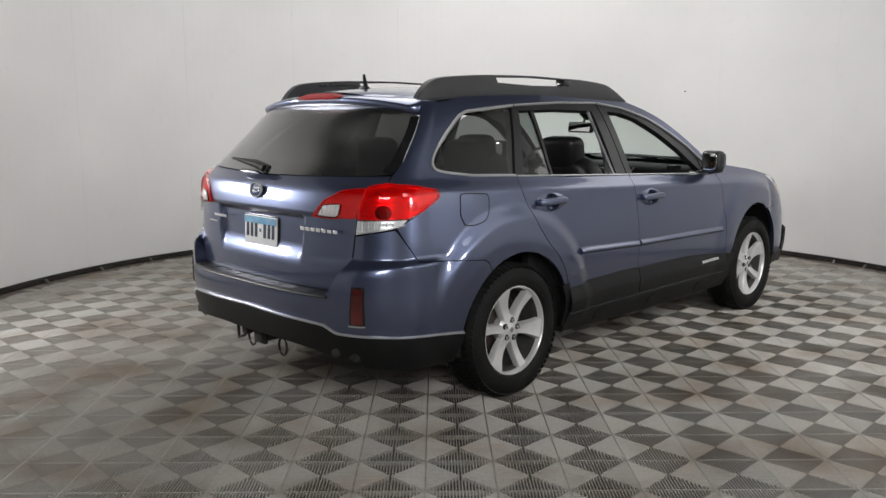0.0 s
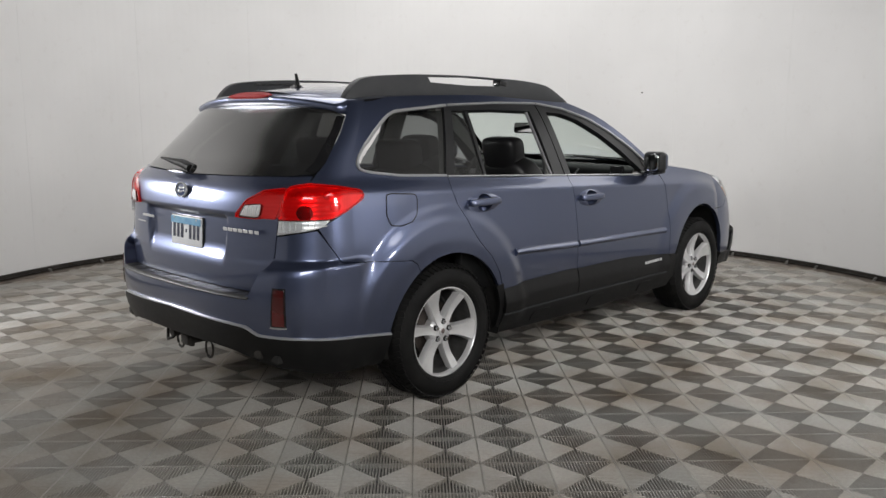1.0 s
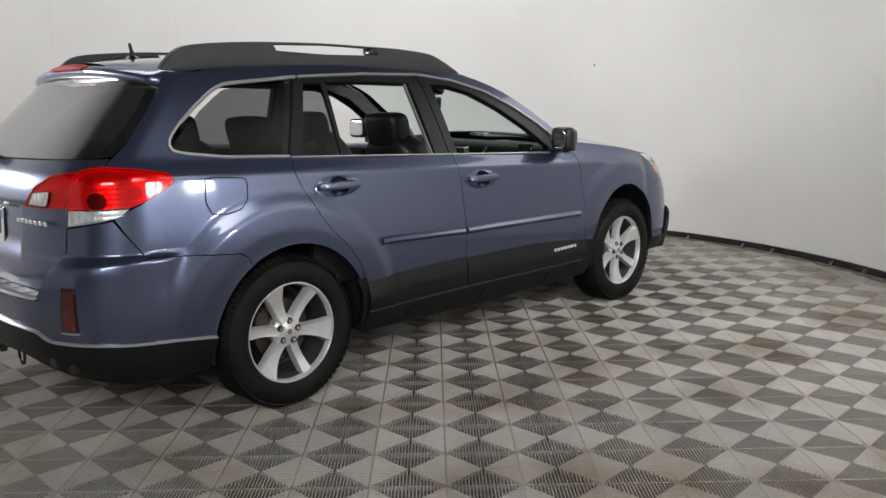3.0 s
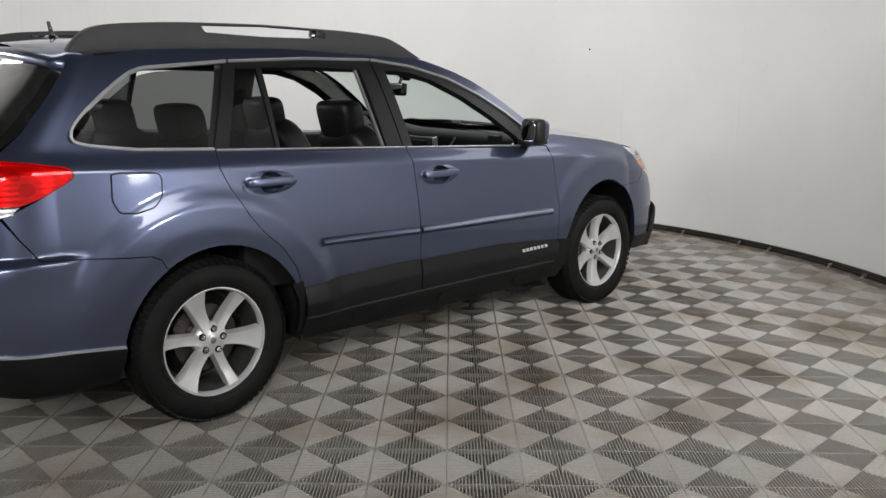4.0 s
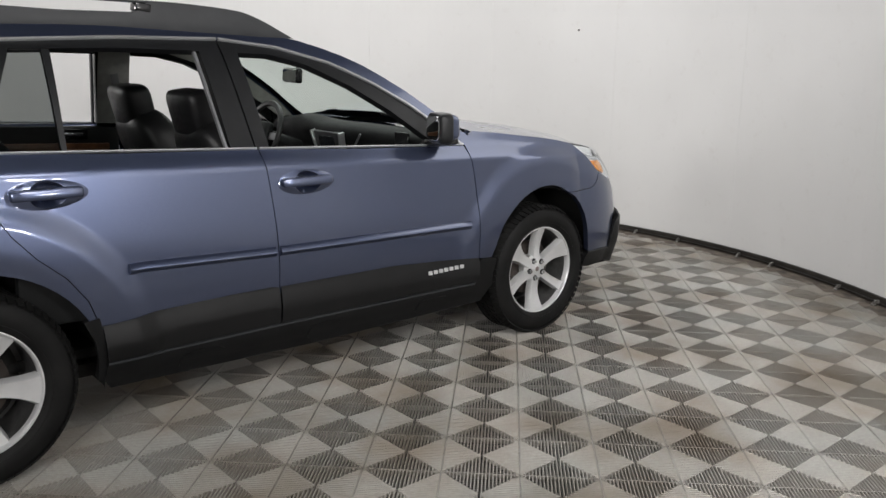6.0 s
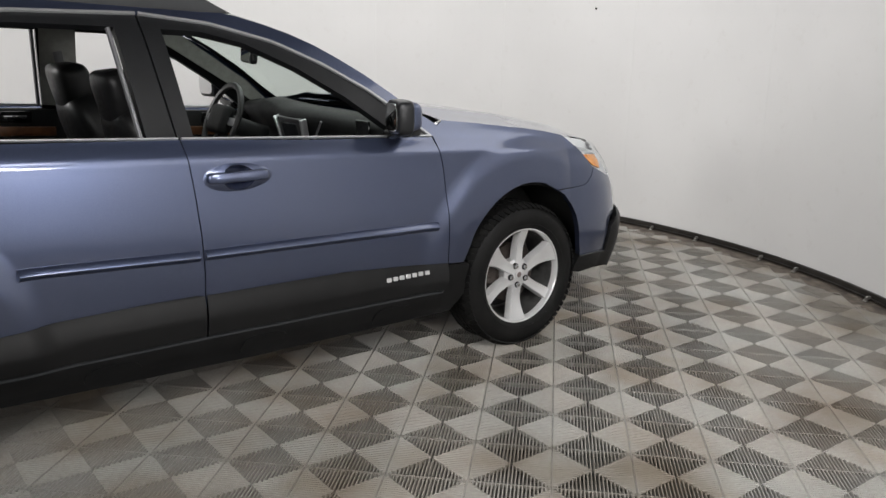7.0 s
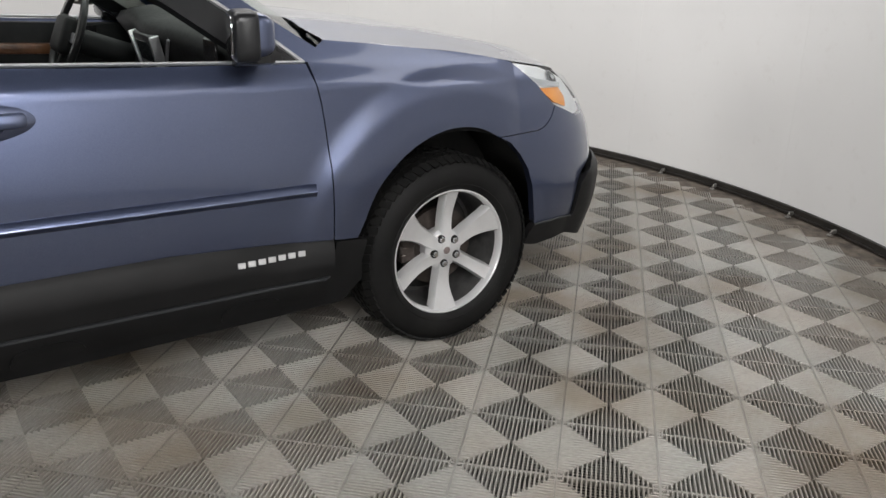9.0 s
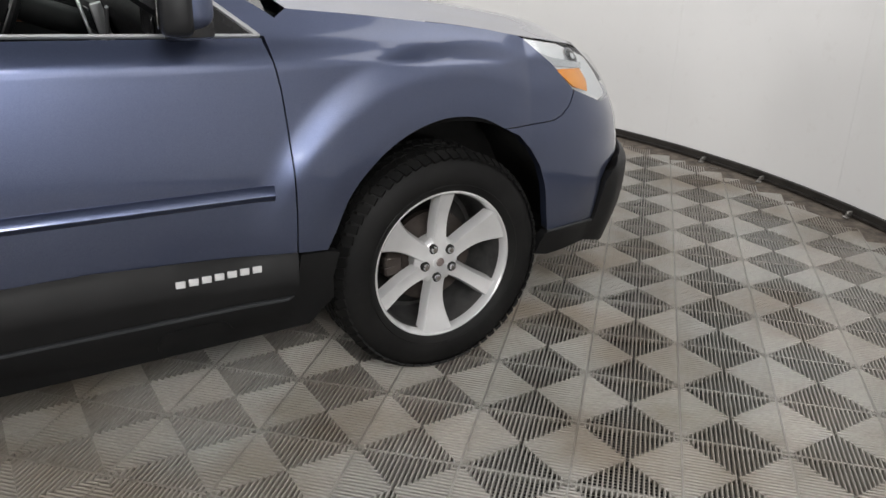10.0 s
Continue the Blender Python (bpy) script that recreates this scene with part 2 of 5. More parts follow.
def tube(points, radius, sides=8, taper=None, flat=1.0):
    """A round bar along points."""
    bm = bmesh.new()
    pts = [Vector(p) for p in points]
    rings = []
    for i, p in enumerate(pts):
        d = (pts[min(i + 1, len(pts) - 1)] - pts[max(i - 1, 0)]).normalized()
        up = Vector((0, 0, 1)) if abs(d.z) < .9 else Vector((0, 1, 0))
        s = d.cross(up).normalized()
        t = s.cross(d)
        r = radius * (taper[i] if taper else 1)
        rings.append([bm.verts.new(p + s * r * math.cos(2 * math.pi * k / sides) + t * r * flat * math.sin(2 * math.pi * k / sides)) for k in range(sides)])
    for a, b in zip(rings, rings[1:]):
        for k in range(sides):
            bm.faces.new((a[k], a[(k + 1) % sides], b[(k + 1) % sides], b[k]))
    bm.faces.new(rings[0][::-1])
    bm.faces.new(rings[-1])
    return bm


def rounded(points, step, sharp=()):
    """A closed outline through the points, curved except at those numbered in sharp, cut into short steps."""
    n, out = len(points), []
    for i in range(n):
        p0, p1, p2, p3 = (Vector(points[(i + k - 1) % n]) for k in range(4))
        if i in sharp:
            p0 = p1 - (p2 - p1)
        if (i + 1) % n in sharp:
            p3 = p2 + (p2 - p1)
        m = max(1, int((p2 - p1).length / step + .5))
        for k in range(m):
            t = k / m
            l1, l2 = (p2 - p0) * .5, (p3 - p1) * .5
            far = (p2 - p1).length
            for v in (l1, l2):
                if v.length > far:
                    v *= far / v.length
            out.append((2 * t ** 3 - 3 * t ** 2 + 1) * p1 + (t ** 3 - 2 * t ** 2 + t) * l1 + (3 * t ** 2 - 2 * t ** 3) * p2 + (t ** 3 - t ** 2) * l2)
    return out


def inside(poly, pts):
    a = np.array([(p.x, p.y) for p in poly])
    b = np.roll(a, -1, 0)
    res = np.zeros(len(pts), bool)
    for (x0, y0), (x1, y1) in zip(a, b):
        if y0 != y1:
            hit = ((y0 > pts[:, 1]) != (y1 > pts[:, 1])) & (pts[:, 0] < (x1 - x0) * (pts[:, 1] - y0) / (y1 - y0) + x0)
            res ^= hit
    return res


def clear_of(poly, pts, gap):
    a = np.array([(p.x, p.y) for p in poly])
    keep = np.ones(len(pts), bool)
    for p in a:
        keep &= ((pts - p) ** 2).sum(1) > gap * gap
    return keep


def mesh_region(outline, holes=(), step=.03):
    """Triangles that fill an outline in the plane: points, triangles and the boundary's edges."""
    loops = [outline, *holes]
    a = np.array([(p.x, p.y) for p in outline])
    lo, hi = a.min(0), a.max(0)
    gx, gy = np.meshgrid(np.arange(lo[0] + step / 2, hi[0], step), np.arange(lo[1] + step / 2, hi[1], step))
    pts = np.stack([gx.ravel(), gy.ravel()], 1)
    ok = inside(outline, pts)
    for h in holes:
        ok &= ~inside(h, pts)
    pts = pts[ok]
    for lp in loops:
        pts = pts[clear_of(lp, pts, step * .55)]
    verts, edges = [], []
    for lp in loops:
        b = len(verts)
        verts += [Vector((p.x, p.y)) for p in lp]
        edges += [(b + i, b + (i + 1) % len(lp)) for i in range(len(lp))]
    verts += [Vector((float(x), float(y))) for x, y in pts]
    v, _, f, *_ = geometry.delaunay_2d_cdt(verts, edges, [], 0, 1e-6)
    c = np.array([[sum(v[i].x for i in t) / 3, sum(v[i].y for i in t) / 3] for t in f])
    ok = inside(outline, c)
    for h in holes:
        ok &= ~inside(h, c)
    tris = []
    for t, k in zip(f, ok):
        if k:
            (ax, ay), (bx, by), (cx, cy) = (v[i] for i in t)
            tris.append(tuple(t) if (bx - ax) * (cy - ay) - (by - ay) * (cx - ax) > 0 else (t[0], t[2], t[1]))
    once = {}
    for t in tris:
        for e in ((t[0], t[1]), (t[1], t[2]), (t[2], t[0])):
            once[e] = 1
    rim = [e for e in once if (e[1], e[0]) not in once]
    return v, tris, rim


def normal_of(surf, u, z, d=.004):
    p = [Vector(surf(u + i * d, z + j * d)) for i, j in ((1, 0), (-1, 0), (0, 1), (0, -1))]
    nrm = (p[0] - p[1]).cross(p[2] - p[3])
    return nrm.normalized() if nrm.length > 1e-12 else Vector((0, -1, 0))


def sheet(outline, surf, holes=(), step=.03, depth=.018, off=0.0, soft=.004):
    """A panel on a curved surface, with its edges turned in by depth: points, faces, normals."""
    v, tris, rim = mesh_region(outline, holes, step)
    used = sorted({i for t in tris for i in t})
    at = {i: k for k, i in enumerate(used)}
    pos, nor = [], []
    for i in used:
        n = normal_of(surf, v[i].x, v[i].y)
        pos.append(Vector(surf(v[i].x, v[i].y)) + n * off)
        nor.append(n)
    faces = [tuple(at[i] for i in t) for t in tris]
    base_n = list(nor)
    if depth:
        first = {}

        def low(i, k):
            if (i, k) not in first:
                first[i, k] = len(pos)
                pos.append(pos[i] - base_n[i] * k)
                nor.append(Vector((0, 0, 0)))
            return first[i, k]

        for a, b in rim:
            a, b = at[a], at[b]
            faces.append((low(b, 0.0), low(a, 0.0), low(a, depth), low(b, depth)))
    return pos, faces, nor


def flipped(data):
    pos, faces, nor = data
    return [Vector((p.x, -p.y, p.z)) for p in pos], [f[::-1] for f in faces], [Vector((n.x, -n.y, n.z)) for n in nor]


def joined(*datas):
    pos, faces, nor = [], [], []
    for p, f, n in datas:
        b = len(pos)
        pos += p
        faces += [tuple(i + b for i in t) for t in f]
        nor += n
    return pos, faces, nor


def panel(name, outline, mat, parent, surf, label="", side=1, **kw):
    """side 1: the right side alone; -1: the left; 0: both, joined in the middle."""
    sharp = kw.pop("sharp", range(len(outline)))
    fine = kw.pop("fine", .02)
    loops = [rounded(h, fine, ()) for h in kw.pop("holes", ())]
    data = sheet(rounded(outline, fine, set(sharp)), surf, loops, **kw)
    if side == -1:
        data = flipped(data)
    if side == 0:
        data = joined(data, flipped(data))
    pos, faces, nor = data
    return mesh_part(name, pos, faces, mat, parent, label, nor)


def strip(name, path, width, mat, parent, surf, label="", proud=.006, side=1, step=.02, prof=None):
    """A narrow rounded bead that follows a path on a surface."""
    pts = []
    for (a, b), (c, d) in zip(path, path[1:]):
        m = max(1, int(math.hypot(c - a, d - b) / step))
        pts += [(a + (c - a) * k / m, b + (d - b) * k / m) for k in range(m)]
    pts.append(path[-1])
    sm = [pts[0]] + [tuple((pts[i - 1][k] + 2 * pts[i][k] + pts[i + 1][k]) / 4 for k in (0, 1)) for i in range(1, len(pts) - 1)] + [pts[-1]]
    p3 = [Vector(surf(*p)) for p in sm]
    bm = bmesh.new()
    rings = []
    for i, p in enumerate(p3):
        d = (p3[min(i + 1, len(p3) - 1)] - p3[max(i - 1, 0)]).normalized()
        n = normal_of(surf, *sm[i])
        s = n.cross(d).normalized() * width / 2
        cut = prof or [(-1, -.004), (-1, proud * .5), (-.7, proud), (.7, proud), (1, proud * .5), (1, -.004)]
        rings.append([bm.verts.new(p + s * a + n * b) for a, b in cut])
    for a, b in zip(rings, rings[1:]):
        for k in range(len(a) - 1):
            bm.faces.new((a[k], a[k + 1], b[k + 1], b[k]))
    bm.faces.new(rings[0])
    bm.faces.new(rings[-1][::-1])
    if side == -1:
        bmesh.ops.transform(bm, matrix=Matrix.Diagonal((1, -1, 1, 1)), verts=bm.verts)
    return part(name, bm, mat, parent, label)


def slab_xz(name, outline, y0, y1, mat, parent, label="", holes=(), sharp=(), bevel=.006, fine=.02):
    """A thick plate cut to an outline in x and z, between two y."""
    loops = [rounded(h, fine, range(len(h))) for h in holes]
    v, tris, rim = mesh_region(rounded(outline, fine, sharp), loops, .06)
    bm = bmesh.new()
    front = [bm.verts.new((p.x, y0, p.y)) for p in v]
    back = [bm.verts.new((p.x, y1, p.y)) for p in v]
    for t in tris:
        bm.faces.new([front[i] for i in t])
        bm.faces.new([back[i] for i in t[::-1]])
    edges = []
    for a, b in rim:
        bm.faces.new((front[b], front[a], back[a], back[b]))
    bmesh.ops.delete(bm, geom=[q for q in bm.verts if not q.link_faces], context="VERTS")
    if bevel:
        edges = [e for e in bm.edges if len(e.link_faces) == 2 and abs(e.verts[0].co.y - e.verts[1].co.y) < 1e-6
                 and abs(e.link_faces[0].normal.y if e.link_faces[0].normal.length else 0) + abs(e.link_faces[1].normal.y) >= 0
                 and {len(f.verts) for f in e.link_faces} == {3, 4}]
        bmesh.ops.bevel(bm, geom=edges, offset=bevel, segments=2, profile=.5, affect="EDGES")
    return part(name, bm, mat, parent, label)


# ---- car body surface ----
def spline(ks, vs):
    """A smooth curve through the knots (limited slopes, no overshoot)."""
    n = len(ks)
    d = [(vs[i + 1] - vs[i]) / (ks[i + 1] - ks[i]) for i in range(n - 1)]
    m = [d[0]] + [0.0 if d[i - 1] * d[i] <= 0 else 2 * d[i - 1] * d[i] / (d[i - 1] + d[i]) for i in range(1, n - 1)] + [d[-1]]

    def f(x):
        if x <= ks[0]:
            return vs[0] + m[0] * (x - ks[0])
        if x >= ks[-1]:
            return vs[-1] + m[-1] * (x - ks[-1])
        i = 0
        while x > ks[i + 1]:
            i += 1
        h = ks[i + 1] - ks[i]
        s = (x - ks[i]) / h
        return ((1 + 2 * s) * (1 - s) ** 2 * vs[i] + s * (1 - s) ** 2 * h * m[i] + s * s * (3 - 2 * s) * vs[i + 1] + s * s * (s - 1) * h * m[i + 1])

    return f


WIDE = spline([.20, .28, .36, .46, .58, .66, .71, .75, .80, .84, .90, .98, 1.04, 1.066, 1.075, 1.09, 1.14, 1.20, 1.30, 1.40, 1.50, 1.56],
              [.80, .845, .863, .874, .8825, .8850, .8852, .8846, .8826, .8798, .8744, .8668, .8608, .8580, .8550, .8468, .8155, .789, .747, .702, .650, .610])
TAPER = spline([-1.2, -.62, -.3, .2, 2.6, 2.9, 3.0, 3.3], [-.06, -.030, -.008, 0, 0, -.010, -.02, -.06])
TAIL = spline([.25, .34, .44, .52, .60, .68, .74, .765, .79, .81, .86, .92, 1.0, 1.08, 1.12, 1.16, 1.2, 1.3, 1.4, 1.48, 1.55],
              [-.96, -1.03, -1.07, -1.085, -1.09, -1.087, -1.080, -1.068, -1.036, -1.018, -1.010, -1.008, -1.008, -1.003, -.985, -.935, -.890, -.785, -.675, -.60, -.55])
NOSE = spline([.16, .24, .32, .42, .50, .60, .70, .80, .90, 1.0], [3.50, 3.62, 3.67, 3.71, 3.72, 3.70, 3.67, 3.60, 3.50, 3.38])
X0, X1, HUB_F, HUB_R, AXLE = -.62, 2.98, 2.692, -.045, .350


def quarter_turn(n, a, b, steps=160):
    """A quarter of a superellipse, tabled by its length: (length, along, across)."""
    out, last, run = [], None, 0.0
    for i in range(steps + 1):
        th = (i / steps) * math.pi / 2
        p = (math.sin(th) ** (2 / n), math.cos(th) ** (2 / n) if i < steps else 0.0)
        if last:
            run += math.hypot((p[0] - last[0]) * a, (p[1] - last[1]) * b)
        out.append((run, *p))
        last = p
    return out


REAR_TURN, NOSE_TURN = quarter_turn(3.0, .42, .86), quarter_turn(2.5, .72, .86)


def turned(table, s):
    s = min(max(s, 0.0), table[-1][0] - 1e-6)
    lo, hi = 0, len(table) - 1
    while hi - lo > 1:
        mid = (lo + hi) // 2
        lo, hi = (mid, hi) if table[mid][0] <= s else (lo, mid)
    k = (s - table[lo][0]) / (table[hi][0] - table[lo][0])
    return table[lo][1] + k * (table[hi][1] - table[lo][1]), table[lo][2] + k * (table[hi][2] - table[lo][2])


def ease(v):
    v = min(1.0, max(0.0, v))
    return v * v * (3 - 2 * v)


def flare(x, z):
    """The swelling of the wings round the wheel arches."""
    v = 0.0
    for hub in (HUB_R, HUB_F):
        r = math.hypot(x - hub, z - AXLE)
        if r < .70 and z > .2:
            v += (.024 * ease((.672 - r) / .105) - .006 * ease((.50 - r) / .10)) * ease((z - .25) / .2) * ease((3.18 - x) / .30) * ease((x + .74) / .25) * (ease((x - 2.00) / .36) if hub == HUB_F else 1.0)
    return v


def half_width(x, z):
    # the rear bumper stands a little proud of the flank above it, towards the corner
    ledge = .026 * ease((.806 - z) / .030) * ease((-.49 - x) / .17) if x < -.4 else 0.0
    return WIDE(z + .042 * x) + TAPER(x) + flare(x, z) + ledge


def corner_x(z):
    """Where the side turns into the tail: further forward up in the rear pillar."""
    return X0 + .68 * max(0.0, z - 1.15)


def shell(u, z):
    """The car's right side at z: u is x along the side, and runs on round the rear and front corners to the middle."""
    if u < X0:
        a, b = turned(REAR_TURN, X0 - u)
        c = corner_x(z)
        return (c + (TAIL(z) - c) * a, -half_width(c, z) * b, z)
    if u > X1:
        a, b = turned(NOSE_TURN, u - X1)
        return (X1 + (NOSE(z) - X1) * a, -half_width(X1, z) * b, z)
    x = u
    if u < -.2:
        x = -.2 + (u + .2) * (corner_x(z) + .2) / (X0 + .2)
    return (x, -half_width(x, z), z)


# ---- the booth ----
ARC = 4.143          # radius of the curved wall
WALL_H = 4.6


def wall_radius(deg):
    """The wall is round where the car stands, and draws back towards the entrance."""
    d = abs((deg - 41 + 180) % 360 - 180)
    k = min(1.0, max(0.0, (d - 96) / 44))
    return ARC + 3.0 * k * k * (3 - 2 * k)


def wall_point(deg, z, out=0.0):
    a, r = radians(deg), wall_radius(deg) + out
    return Vector((BOOTH.x + r * math.cos(a), BOOTH.y + r * math.sin(a), z))


def ring_band(start, stop, z0, z1, inner, outer, step=1.5):
    """A curved band of wall with thickness."""
    n = max(2, int(abs(stop - start) / step))
    verts, faces = [], []
    for i in range(n + 1):
        d = start + (stop - start) * i / n
        verts += [wall_point(d, z0, inner), wall_point(d, z1, inner), wall_point(d, z1, outer), wall_point(d, z0, outer)]
    for i in range(n):
        a, b = 4 * i, 4 * i + 4
        for k in range(4):
            faces.append((a + k, b + k, b + (k + 1) % 4, a + (k + 1) % 4))
    faces += [(0, 1, 2, 3), tuple(4 * n + k for k in (3, 2, 1, 0))]
    return verts, faces


wall = thing("wall_round", "curved white sheet wall of a photo booth", "wall", kind="structure")
backing = ring_band(-20, 340, 0.03, WALL_H, .012, .07, 2)
mesh_part("wall_backing", *backing, WALL, wall, smooth=False)
SEAM0, SEAM_STEP = -10.5, 360 / 21
for i in range(21):
    a = SEAM0 + i * SEAM_STEP
    v, f = ring_band(a + .006, a + SEAM_STEP - .006, .046, WALL_H, 0, .011, 1.1)
    # panels 12 and 13 are out of view, darkened to shape the car's reflections
    mesh_part("wall_panel", v, f, DARK_PANEL if 12 <= i <= 13 else WALL, wall, smooth=False)
v, f = ring_band(-27, 11.2, 1.699, 1.7020, -.0006, .001, 1.1)
mesh_part("joint_strip", v, f, WALL, wall, smooth=False)

p = wall_point(11.8, 1.703, -.004)
part("wall_hook", lathe([(0, .010), (.006, .009), (.009, 0)], Matrix.Translation(p) @ pose(0, 0, 0, 0, 0, 11.8) @ pose(0, 0, 0, 0, -90, 0), 10), TRACK, wall, "tiny dark wall hook")

skirting = thing("baseboard", "dark metal floor track at the foot of the wall", "baseboard", kind="structure")
v, f = ring_band(-20, 340, .012, .044, -.014, .006, 1.1)
mesh_part("track", v, f, TRACK, skirting, smooth=False)
v, f = ring_band(-20, 340, .006, .014, -.030, .002, 1.1)
mesh_part("track_flange", v, f, TRACK, skirting, smooth=False)

foot = thing("levelling_foot", "small grey steel levelling foot under the wall track", "foot", group="feet of the wall track")
part("pad", lathe([(0, .0), (.016, .0), (.016, .006), (.006, .009), (.006, .020), (0, .020)], Matrix.Identity(4), 12), FOOT, foot)
part("bracket", box((.030, .012, .022), pose(.02, 0, .020), .002, 1), FOOT, foot)
for k, d in enumerate((-31, -26, -17, -12.5, -4, 2, 12, 20, 33, 45, 60, 75, 84, 92, 100, 108, 117)):
    p = wall_point(d, 0, -.062)
    m = pose(p.x, p.y, 0, 0, 0, d + (7 * k) % 11 - 5)
    if k == 0:
        foot.matrix_world = m
    else:
        copy_thing(foot, m)

n_top = 120
verts = [wall_point(-20 + 360 * i / n_top, WALL_H + .002, .068) for i in range(n_top)]
verts += [p + Vector((0, 0, .06)) for p in verts]
faces = [tuple(range(n_top))[::-1], tuple(range(n_top, 2 * n_top))] + [(i, (i + 1) % n_top, n_top + (i + 1) % n_top, n_top + i) for i in range(n_top)]
tagged(mesh_part("ceiling", verts, faces, CEILING, None, smooth=False), "plain black booth ceiling board", "ceiling", kind="structure")

# The floor: a dark slab with ribbed square tiles laid on it.
verts = [wall_point(-20 + 360 * i / n_top, -.020, .30) for i in range(n_top)]
verts += [p - Vector((0, 0, .10)) for p in verts]
EDGE = .15      # bare strip of floor between the last tiles and the wall track
floor = tagged(mesh_part("floor", verts, [f[::-1] for f in faces], GAP_SHADE, None, smooth=False), "grey ribbed interlocking plastic tile floor", "floor", kind="structure")

TILE_S, TILE_ANGLE, TILE_AT = .285, 45.5, (.0723, .0090)


v, f = ring_band(-20, 340, -.022, -.004, -.26, .02, 2)
mesh_part("edge_strip", v, f, GRIME, floor, "grimy bare strip along the wall", smooth=False)


def tile_geometry():
    """One ribbed tile: four triangles of round-topped ribs square to the tile's side, on lower cross bars."""
    s, h = TILE_S, TILE_S / 2
    verts, faces = [], []

    def quad(*p):
        b = len(verts)
        verts.extend(p)
        faces.append((b, b + 1, b + 2, b + 3))

    count, half, deep = 22, .0026, .020
    pitch = s / count
    cut = [(-1, -deep), (-1, -.0036), (-.88, -.0019), (-.52, -.0006), (0, 0), (.52, -.0006), (.88, -.0019), (1, -.0036), (1, -deep)]
    for turn in range(4):
        c, sn = (1, 0, -1, 0)[turn], (0, 1, 0, -1)[turn]

        def spin(x, y, z):
            return (x * c - y * sn, x * sn + y * c, z)

        far = h - .0030
        for i in range(count):
            y = -h + pitch * (i + .5)
            if abs(y) > far - .004:
                continue
            k0 = len(verts)
            for e, zz in cut:
                yy = y + e * half
                verts.extend((spin(abs(yy) + .0010, yy, zz), spin(far, yy, zz)))
            for q in range(len(cut) - 1):
                k = k0 + 2 * q
                faces.append((k, k + 1, k + 3, k + 2))
        # cross bars under the ribs
        for i in range(1, count // 2):
            x = h - pitch * i
            quad(spin(x - .0022, -x, -.0160), spin(x + .0022, -x, -.0160), spin(x + .0022, x, -.0160), spin(x - .0022, x, -.0160))
        # rim and diagonal rails
        quad(spin(h - .0034, -h + .001, -.0012), spin(h - .0006, -h + .001, -.0012), spin(h - .0006, h - .001, -.0012), spin(h - .0034, h - .001, -.0012))
        quad(spin(h - .0006, -h + .001, -.0012), spin(h - .0006, -h + .001, -deep), spin(h - .0006, h - .001, -deep), spin(h - .0006, h - .001, -.0012))
        d = .0010
        quad(spin(.0, -d, -.0015), spin(h - .002, h - .002 - d, -.0015), spin(h - .002, h - .002 + d, -.0015), spin(.0, d, -.0015))
    return verts, faces


def build_tiles():
    tv, tf = tile_geometry()
    me = bpy.data.meshes.new("tile")
    me.from_pydata(tv, [], tf)
    me.materials.append(TILE)
    me.polygons.foreach_set("use_smooth", [True] * len(me.polygons))
    me.update()
    ca, sa = math.cos(radians(TILE_ANGLE)), math.sin(radians(TILE_ANGLE))
    spots = []
    for i in range(-32, 33):
        for j in range(-32, 33):
            a, b = i * TILE_S + TILE_AT[0], j * TILE_S + TILE_AT[1]
            x, y = a * ca - b * sa, a * sa + b * ca
            dx, dy = x - BOOTH.x, y - BOOTH.y
            gap = wall_radius(math.degrees(math.atan2(dy, dx))) - math.hypot(dx, dy)
            if gap > -.20:
                spots.append((x, y, gap))
    # the stretch of floor along the car's right side and behind it
    spots.sort(key=lambda p: math.hypot((p[0] - 1.3) * .62, p[1] + 1.9) + (50 if p[2] < .32 else 0))
    for x, y, gap in spots[:300]:
        ob = new("tile", me)
        ob.parent = floor
        ob.matrix_local = pose(x, y, 0, 0, 0, TILE_ANGLE)
    base = np.array(tv)
    turn = np.array([[ca, -sa, 0], [sa, ca, 0], [0, 0, 1]])
    base = base @ turn.T
    fa = np.array(tf)
    mid = base[fa].mean(1)
    vs, fs, count = [], [], 0
    for x, y, gap in spots[300:]:
        keep = fa
        if gap < .34:
            # tiles at the rim are cut to follow the wall
            far = [math.hypot(x + q[0] - BOOTH.x, y + q[1] - BOOTH.y) - wall_radius(math.degrees(math.atan2(y + q[1] - BOOTH.y, x + q[0] - BOOTH.x))) for q in mid]
            keep = fa[np.array(far) < -EDGE]
        vs.append(base + (x, y, 0))
        fs.append(keep + count)
        count += len(base)
    allv, allf = np.concatenate(vs), np.concatenate(fs)
    rest = bpy.data.meshes.new("tile_field")
    rest.from_pydata(allv.tolist(), [], allf.tolist())
    rest.materials.append(TILE)
    rest.polygons.foreach_set("use_smooth", [True] * len(rest.polygons))
    rest.update()
    ob = new("tile_field", rest)
    ob.parent = floor
    tagged(ob, "grey ribbed floor tiles further off", kind="stuff")


# ---- the car ----
car = thing("car", "blue-grey metallic estate car with black roof rails, windows down", "car", (0, 0, 0))


def belt(x):
    return 1.14 - .044 * x


def arc(cx, cz, r, a0, a1, n=14):
    return [(cx + r * math.cos(radians(a0 + (a1 - a0) * i / n)), cz + r * math.sin(radians(a0 + (a1 - a0) * i / n))) for i in range(n + 1)]


